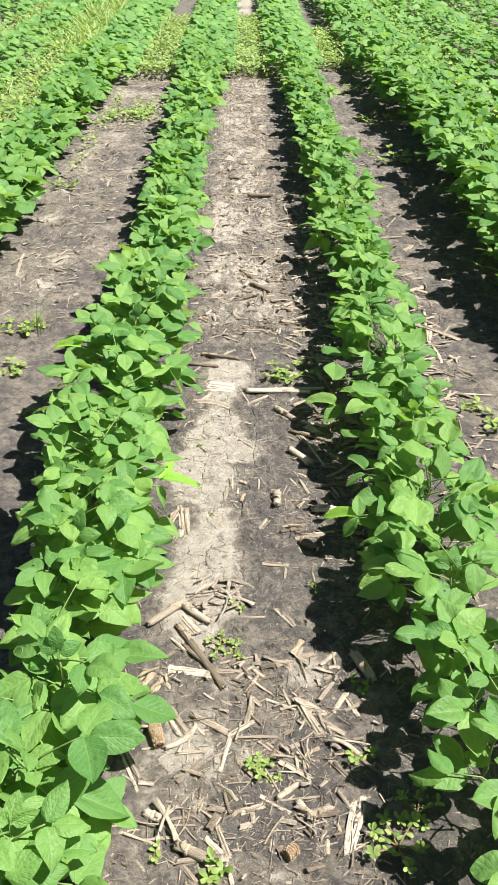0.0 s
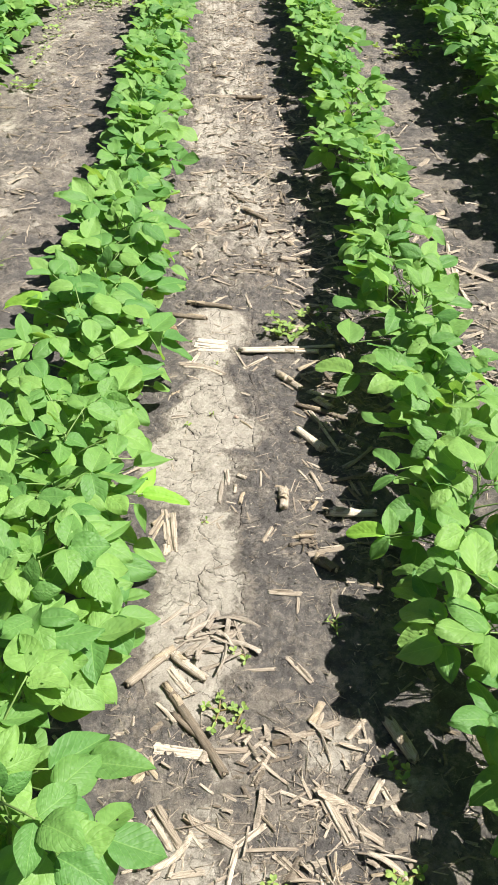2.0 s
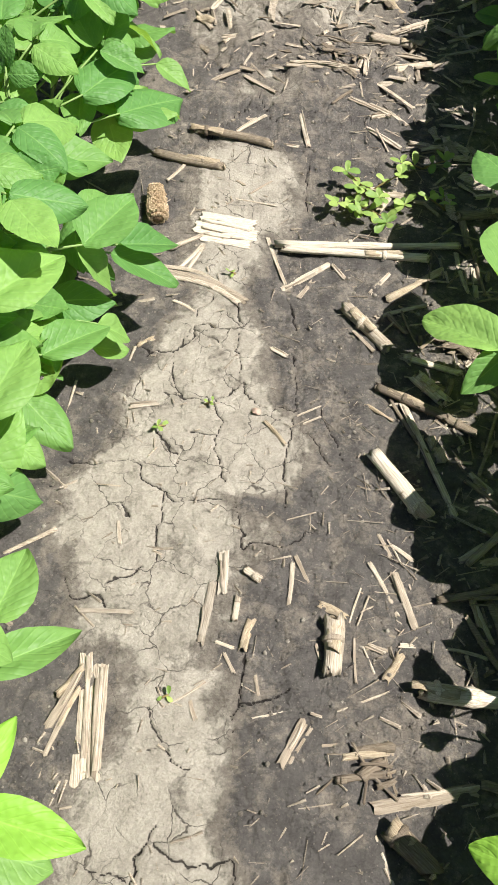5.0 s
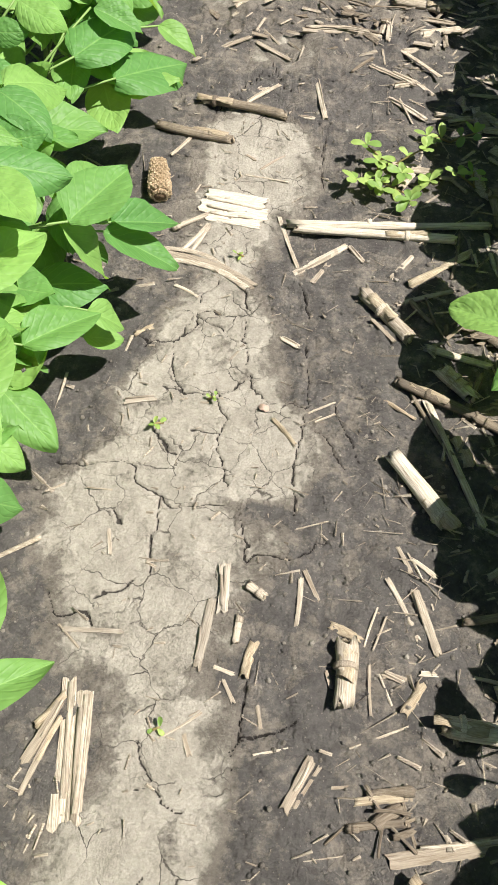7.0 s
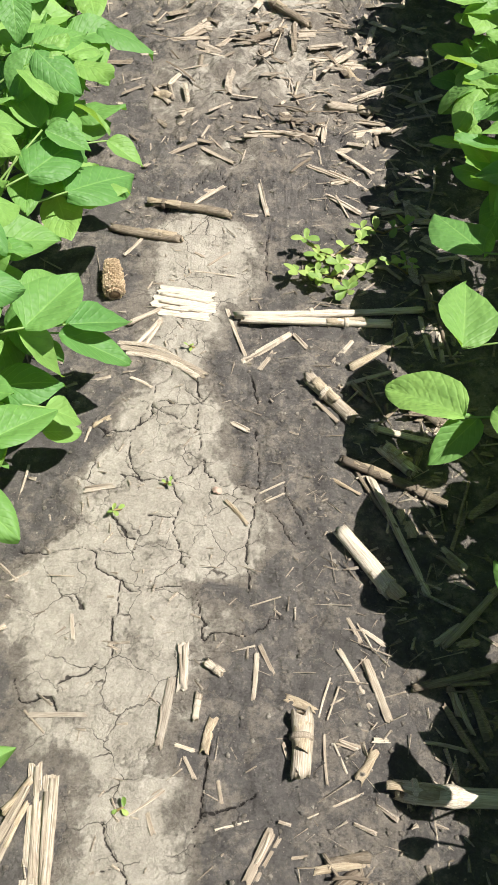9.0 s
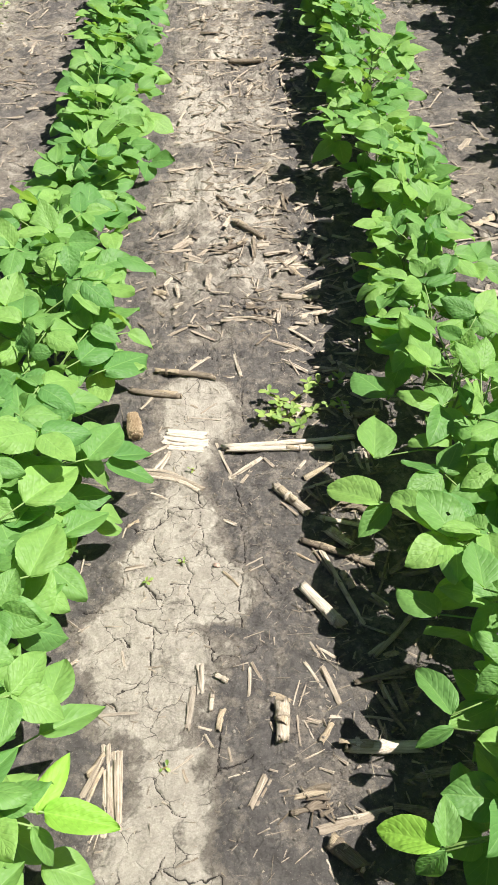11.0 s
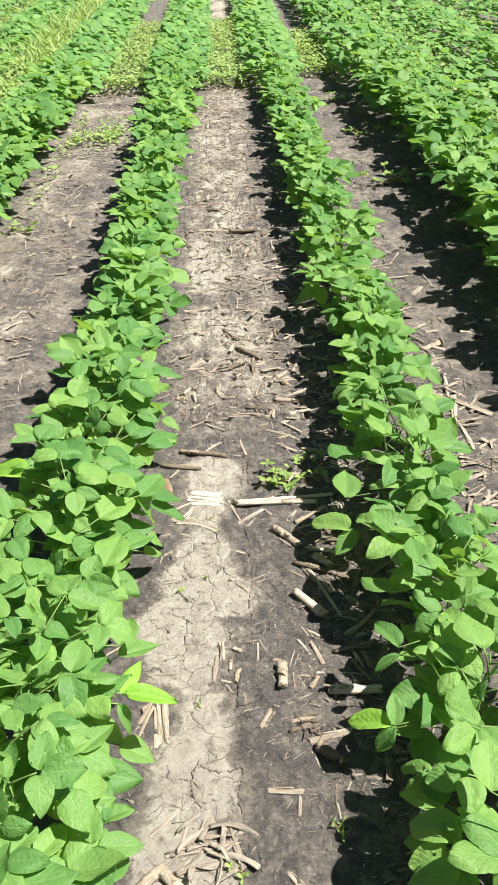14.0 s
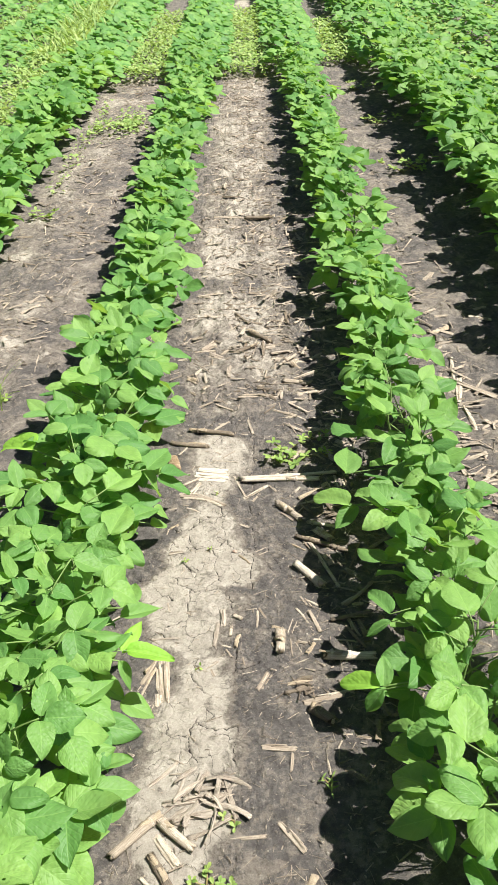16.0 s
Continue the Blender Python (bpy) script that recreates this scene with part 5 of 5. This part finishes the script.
shreds("torn maize straw strewn over trampled soil", 125, lambda r: (r.gauss(0.02, 0.14), r.uniform(0.56, 1.14)), 0.012, 0.065, 21, LITTER)
shreds("brown rotting straw strewn over trampled soil", 50, lambda r: (r.gauss(0.02, 0.14), r.uniform(0.56, 1.14)), 0.010, 0.05, 22, STRAW_DARK)
shreds("torn maize straw over the pale soil of the path", 760, lambda r: (r.gauss(0.0, 0.11), r.uniform(2.55, 7.2)), 0.015, 0.10, 23, LITTER)
shreds("brown rotting straw over the pale soil of the path", 460, lambda r: (r.gauss(0.01, 0.12), r.uniform(2.55, 7.2)), 0.015, 0.08, 24, STRAW_DARK)
shreds("torn maize straw on dark soil between rows", 300, lambda r: (r.gauss(-0.77, 0.11), r.uniform(2.8, 7.2)), 0.015, 0.10, 25, LITTER)
shreds("brown rotting straw on dark soil between rows", 160, lambda r: (r.gauss(-0.77, 0.11), r.uniform(2.8, 7.2)), 0.015, 0.08, 26, STRAW_DARK)
shreds("torn maize straw along the edge of a crop row", 240, lambda r: (r.gauss(0.20, 0.055), r.uniform(2.25, 4.2)), 0.012, 0.09, 27, LITTER)
shreds("torn maize straw under the outer edge of a crop row", 260, lambda r: (r.gauss(0.57, 0.055), r.uniform(1.2, 3.3)), 0.015, 0.09, 30, LITTER)
# darker straw colour here carries the shade of the row
shreds("dark-coloured torn maize straw in the shade beside a crop row", 90, lambda r: (r.gauss(0.26, 0.035), r.uniform(1.2, 2.3)), 0.012, 0.09, 29, STRAW_DARK)
shreds("torn maize straw on dark soil between rows", 170, lambda r: (r.gauss(0.64, 0.07), r.uniform(1.6, 5.2)), 0.015, 0.10, 28, LITTER)


bm = bmesh.new()
bmesh.ops.create_icosphere(bm, subdivisions=1, radius=1.0)
BALL = ([tuple(v.co) for v in bm.verts], [tuple(v.index for v in f.verts) for f in bm.faces])
bm.free()


def crumbs(count, place, low, high, seed, label):
    """Soil crumbs and grit, joined."""
    r = random.Random(seed)
    verts, faces = [], []
    for _ in range(count):
        x, y = place(r)
        if looked_up(TABLE_DRY, x, y) > 0.25:
            continue
        s = low + (high - low) * r.random() ** 2.4
        z, b = ground_z(x, y) + s * 0.15, len(verts)
        for p in BALL[0]:
            k = s * r.uniform(0.75, 1.25)
            verts.append((x + p[0] * k, y + p[1] * k, z + p[2] * k * 0.7))
        faces += [tuple(b + i for i in f) for f in BALL[1]]
    me = mesh("soil_crumbs", verts, faces, [SOIL])
    each = np.random.default_rng(seed).uniform(-0.1, 0.75, len(verts) // len(BALL[0]))
    me.attributes.new("dry_crust", "FLOAT", "POINT").data.foreach_set("value", np.repeat(each, len(BALL[0])).astype(np.float32))
    return tagged(new("soil_crumbs", me), label, "soil crumbs", kind="stuff")


crumbs(6500, lambda r: (r.uniform(-0.3, 0.35), r.uniform(0.6, 2.7)), 0.0007, 0.0030, 71, "loose dark soil crumbs on the path")


def cob(x, y, turn, length, tilt, label, rad=0.0145, ragged=0.0):
    """A bare maize cob: rows of socket cups round a darker core."""
    r = random.Random(int(x * 1000) + 5000)
    ob = new("maize_cob", mesh("maize_cob", *tube([(length * (v - 0.5), 0, rad * 0.85) for v in (0, 0.04, 0.3, 0.6, 0.9, 1)], [rad * k * 0.78 for k in (0.35, 0.9, 1, 0.92, 0.70, 0.25)], 16), [COB_CORE]))
    verts, faces = [], []
    rows, rings = 14, int(length / 0.0042)
    for i in range(rings):
        v = (i + 0.5) / rings
        fat = rad * (1 - 0.34 * v**2) * (1 - 0.5 * max(0, 0.12 - v) / 0.12) * 0.79
        for k in range(rows):
            if r.random() < ragged:
                continue
            a = 2 * math.pi * (k + 0.5 * (i % 2) + r.uniform(-0.1, 0.1)) / rows
            out, round_ = Vector((0, math.cos(a), math.sin(a))), Vector((0, -math.sin(a), math.cos(a)))
            centre = Vector((length * (v - 0.5), 0, rad * 0.85)) + out * fat
            b = len(verts)
            h = rad * r.uniform(0.16, 0.30)
            for c in range(6):
                t = 2 * math.pi * c / 6
                edge = Vector((0.0021 * math.cos(t), 0, 0)) + round_ * (0.0029 * math.sin(t))
                verts.append(centre + edge * 1.05)
                verts.append(centre + edge * 0.82 + out * h * r.uniform(0.8, 1.2))
            verts.append(centre + out * h * 0.35)
            for c in range(6):
                p, q = b + 2 * c, b + 2 * ((c + 1) % 6)
                faces += [(p, q, q + 1, p + 1), (p + 1, q + 1, b + 12)]
    part("cob_shell", mesh("cob_shell", verts, faces, [COB], smooth=False), ob, label="rows of empty kernel sockets")
    ob.matrix_basis = pose(x, y, ground_z(x, y), 0, tilt, turn)
    return tagged(ob, label, "maize cob", GROUP)


cob(-0.180, 0.947, -70, 0.044, 8, "short tan maize cob without kernels beside straw", 0.0125)
cob(-0.190, 2.235, 100, 0.055, -8, "bare brown maize cob lying under soybean leaves")
cob(0.049, 0.732, 40, 0.024, 10, "crumbled broken end of a maize cob on soil", 0.011, 0.35)


# ---- weeds ----
r = random.Random(77)
OVAL = [mesh("leaf", *leaflet_shape(r, 0.019, 0.0105, 4, 6, 0.35, r.uniform(0, 0.5), 0.02, -2.0, 0, 1.45)[:2], [WEED]) for _ in range(5)]
LANCE = [mesh("leaf", *leaflet_shape(r, 0.055, 0.013, 2, 6, 0.3, r.uniform(0.2, 0.6), 0.04)[:2], [WEED]) for _ in range(3)]


def weed(x, y, stems, reach, leaves, label, blades=None, size=1.0, seed=0, upright=0.45):
    """A low weed: stems from one root, leaves along them and a rosette at each tip."""
    r = random.Random(seed + int(abs(x) * 1000) + int(y * 1000))
    base = tagged(new("weed"), label, "weed", "weeds between the rows")
    base.matrix_basis = pose(x, y, ground_z(x, y), 0, 0, r.uniform(0, 360))
    for s in range(stems):
        a = 2 * math.pi * (s + r.uniform(-0.3, 0.3)) / stems
        far = reach * r.uniform(0.6, 1.1)
        rise = far * r.uniform(0.6, 1.3) * upright
        pts = [Vector((math.cos(a) * far * v, math.sin(a) * far * v, rise * v**0.8)) for v in (0, 0.33, 0.66, 1)]
        v, f = tube(pts, [0.0016, 0.0014, 0.0011, 0.0008], 5)
        stem = part("stem", mesh("stem", v, f, [STEM_RED]), base)
        for i in range(leaves):
            k = 0.40 + 0.60 * (i / max(1, leaves - 1)) if i < 2 else r.uniform(0.92, 1.0)
            at = Vector((math.cos(a) * far * k, math.sin(a) * far * k, rise * k**0.8))
            turn = i * 137 + r.uniform(-30, 30)
            part("leaf", r.choice(blades or OVAL), stem, Matrix.Translation(at) @ pose(0, 0, 0, 0, 0, turn) @ pose(0, 0, 0, r.uniform(-5, 40) + 25 * (i == leaves - 1), r.uniform(-15, 15), 0) @ Matrix.Scale(size * r.uniform(0.75, 1.2), 4))
    return base


FLESHY = "low fleshy weed with small oval green leaves on soil"
weed(0.098, 2.29, 3, 0.045, 7, FLESHY, size=1.0, seed=1, upright=0.7)
weed(0.12, 2.25, 3, 0.040, 7, FLESHY, size=1.0, seed=2, upright=0.5)
weed(0.078, 2.262, 3, 0.030, 6, FLESHY, size=1.0, seed=3, upright=0.6)
weed(0.178, 2.355, 2, 0.035, 6, FLESHY, size=1.0, seed=4, upright=0.8)
weed(0.205, 2.27, 2, 0.03, 5, FLESHY, size=0.8, seed=5, upright=0.6)
weed(-0.072, 1.165, 4, 0.036, 8, FLESHY, size=0.55, seed=6)
weed(-0.045, 1.145, 3, 0.026, 7, FLESHY, size=0.55, seed=7)
weed(-0.03, 1.265, 2, 0.02, 5, FLESHY, size=0.55, seed=8)
weed(0.002, 0.888, 5, 0.022, 7, FLESHY, size=0.6, seed=9)
weed(0.022, 0.862, 2, 0.020, 5, FLESHY, size=0.55, seed=10)
weed(-0.072, 0.705, 3, 0.024, 6, FLESHY, size=0.9, seed=11)
weed(-0.166, 0.731, 2, 0.015, 4, FLESHY, size=0.7, seed=12)
weed(0.218, 0.74, 6, 0.045, 8, FLESHY, size=0.75, seed=13)
weed(0.26, 0.80, 5, 0.040, 7, FLESHY, size=0.7, seed=14)
weed(0.181, 0.905, 3, 0.024, 6, FLESHY, size=0.65, seed=15)
weed(0.195, 1.06, 3, 0.022, 5, FLESHY, size=0.7, seed=16)
weed(-0.80, 2.57, 5, 0.07, 8, FLESHY, size=1.1, seed=17)
weed(-0.75, 2.60, 4, 0.05, 7, FLESHY, size=1.1, seed=18)
weed(-0.745, 2.29, 4, 0.045, 7, FLESHY, size=1.1, seed=19)
weed(-0.645, 2.045, 2, 0.02, 4, FLESHY, size=0.9, seed=20)
weed(-0.60, 2.13, 2, 0.02, 4, FLESHY, size=0.9, seed=21)
weed(-0.91, 4.19, 4, 0.05, 7, FLESHY, size=1.3, seed=22)
weed(0.66, 2.07, 3, 0.04, 6, FLESHY, size=1.2, seed=23)
weed(0.70, 1.98, 4, 0.05, 6, FLESHY, size=1.2, seed=24)
weed(0.79, 4.70, 5, 0.11, 8, FLESHY, size=1.6, seed=25, upright=0.6)
weed(0.86, 4.72, 4, 0.09, 8, FLESHY, size=1.6, seed=26, upright=0.6)
weed(0.80, 5.7, 5, 0.10, 8, FLESHY, size=1.7, seed=27)
weed(0.78, 6.6, 5, 0.10, 8, FLESHY, size=1.7, seed=28)
weed(0.882, 3.04, 1, 0.05, 12, "upright weed seedling with narrow pointed leaves", blades=LANCE, size=1.2, seed=30, upright=4.0)
weed(0.99, 2.98, 1, 0.05, 10, "upright weed seedling with narrow pointed leaves", blades=LANCE, size=1.1, seed=31, upright=3.0)
SPROUT = "tiny pale green seedling on cracked soil"
weed(-0.138, 1.885, 1, 0.012, 5, SPROUT, size=0.5, seed=40, upright=1.0)
weed(-0.095, 1.918, 1, 0.010, 4, SPROUT, size=0.38, seed=41, upright=1.0)
weed(-0.075, 2.125, 1, 0.010, 4, SPROUT, size=0.4, seed=42, upright=1.0)
weed(-0.105, 1.577, 1, 0.008, 3, SPROUT, size=0.45, seed=43, upright=0.6)
weed(0.130, 1.322, 3, 0.02, 4, SPROUT, blades=LANCE, size=0.24, seed=44)


def grass(x, y, blades, tall, seed):
    r = random.Random(seed)
    base = tagged(new("grass_tuft"), "thin green grass tuft on bare soil", "grass", "weeds between the rows")
    base.matrix_basis = pose(x, y, ground_z(x, y))
    for _ in range(blades):
        a, l = r.uniform(0, 6.28), tall * r.uniform(0.6, 1.1)
        lean, w = r.uniform(0.2, 0.9), 0.0022
        v, f = [], []
        for i in range(6):
            k = i / 5
            out, up = lean * l * k * k, l * k * (1 - 0.35 * lean * k)
            for s in (-1, 0, 1):
                v.append((math.cos(a) * out - math.sin(a) * s * w * (1 - k), math.sin(a) * out + math.cos(a) * s * w * (1 - k), up + abs(s) * 0.0006))
        for i in range(5):
            for s in (0, 1):
                b = i * 3 + s
                f.append((b, b + 1, b + 4, b + 3))
        part("blade", mesh("blade", v, f, [WEED]), base)
    return base


grass(-0.725, 2.57, 9, 0.16, 3)
grass(-0.71, 2.55, 6, 0.12, 4)
grass(0.95, 3.0, 6, 0.15, 5)


def carpet(count, place, tall, size, seed, label, blades=0.0):
    """A dense low cover of small weed leaves, joined."""
    r = random.Random(seed)
    oval = leaflet_shape(r, 0.028, 0.019, 2, 3, 0.2, 0.3, 0.03, -1.0)
    thin = leaflet_shape(r, 0.13, 0.008, 2, 4, 0.3, 0.8, 0.02)
    bits = []
    for _ in range(count):
        x, y = place(r)
        hump = 0.45 + 0.55 * (0.5 + 0.5 * float(grain(x, y, 0.18, seed)))
        z = tall * hump * (1 - 0.7 * r.random() ** 2)
        shape = thin if r.random() < blades else oval
        up = r.uniform(30, 80) if shape is thin else r.uniform(-25, 45)
        bits.append((*shape, pose(x, y, z if shape is oval else z * 0.6, up, r.uniform(-25, 25), r.uniform(0, 360)) @ Matrix.Scale(size * r.uniform(0.7, 1.3), 4), 0))
    v, f, u, s = joined(bits)
    return tagged(new("weed_carpet", mesh("weed_carpet", v, f, [WEED_FAR], u)), label, "weeds", kind="stuff")


MAT = "dense mat of low yellow-green weeds between crop rows"
carpet(4200, lambda r: (r.gauss(0.0, 0.2), r.uniform(7.15, 10.6)), 0.14, 1.1, 201, MAT, 0.03)
carpet(4200, lambda r: (r.gauss(-0.75, 0.2), r.uniform(7.1, 10.4)), 0.13, 1.1, 202, MAT, 0.06)
carpet(2700, lambda r: (r.gauss(0.78, 0.16), r.uniform(7.5, 9.4)), 0.13, 1.1, 203, MAT, 0.03)
carpet(9500, lambda r: (r.gauss(-1.5, 0.15), r.uniform(2.8, 13.0)), 0.19, 1.15, 204, "tall mat of yellow-green weeds and grass between rows", 0.14)
carpet(7000, lambda r: (r.gauss(1.52, 0.17), r.uniform(2.8, 14.0)), 0.26, 1.35, 205, "lush green weeds filling the space between rows", 0.03)
carpet(3400, lambda r: (r.gauss(-2.30, 0.2), r.uniform(7.0, 14.0)), 0.15, 1.2, 206, MAT, 0.12)
carpet(3600, lambda r: (r.gauss(2.27, 0.2), r.uniform(4.5, 14.0)), 0.24, 1.3, 207, "lush green weeds filling the space between rows", 0.03)
carpet(420, lambda r: (r.gauss(-1.45, 0.18), r.uniform(7.5, 11.0)), 0.2, 1.9, 210, "clump of coarse tall grass among weeds", 1.0)
foliage_strip(1.5, 2.8, 14, 0.27, 0.19, 110, 41, 0.85, "weed_foliage", "lush broad-leaved green weeds between rows")
carpet(330, lambda r: (r.gauss(-0.71, 0.055), r.gauss(5.88, 0.13)), 0.05, 0.9, 208, "small patch of pale weeds on the soil", 0.0)
carpet(90, lambda r: (r.gauss(-0.88, 0.03), r.gauss(5.8, 0.10)), 0.04, 0.8, 211, "small patch of pale weeds on the soil", 0.0)
carpet(150, lambda r: (r.gauss(-0.93, 0.03), r.uniform(4.5, 6.6)), 0.035, 0.8, 209, "straggling pale weeds along a crop row", 0.0)

# ---- pebble ----
r = random.Random(5)
v = [Vector((r.gauss(0, 1), r.gauss(0, 1), r.gauss(0, 1))).normalized() for _ in range(26)]
bm = bmesh.new()
for p in v:
    bm.verts.new((p.x * 0.006, p.y * 0.0055, p.z * 0.004))
bmesh.ops.convex_hull(bm, input=bm.verts)
me = bpy.data.meshes.new("pebble")
bm.to_mesh(me)
me.materials.append(STONE)
pebble = new("pebble", me)
pebble.matrix_basis = pose(-0.035, 1.912, ground_z(-0.035, 1.912) + 0.002)
tagged(pebble, "small pinkish pebble on the pale crust", "pebble")
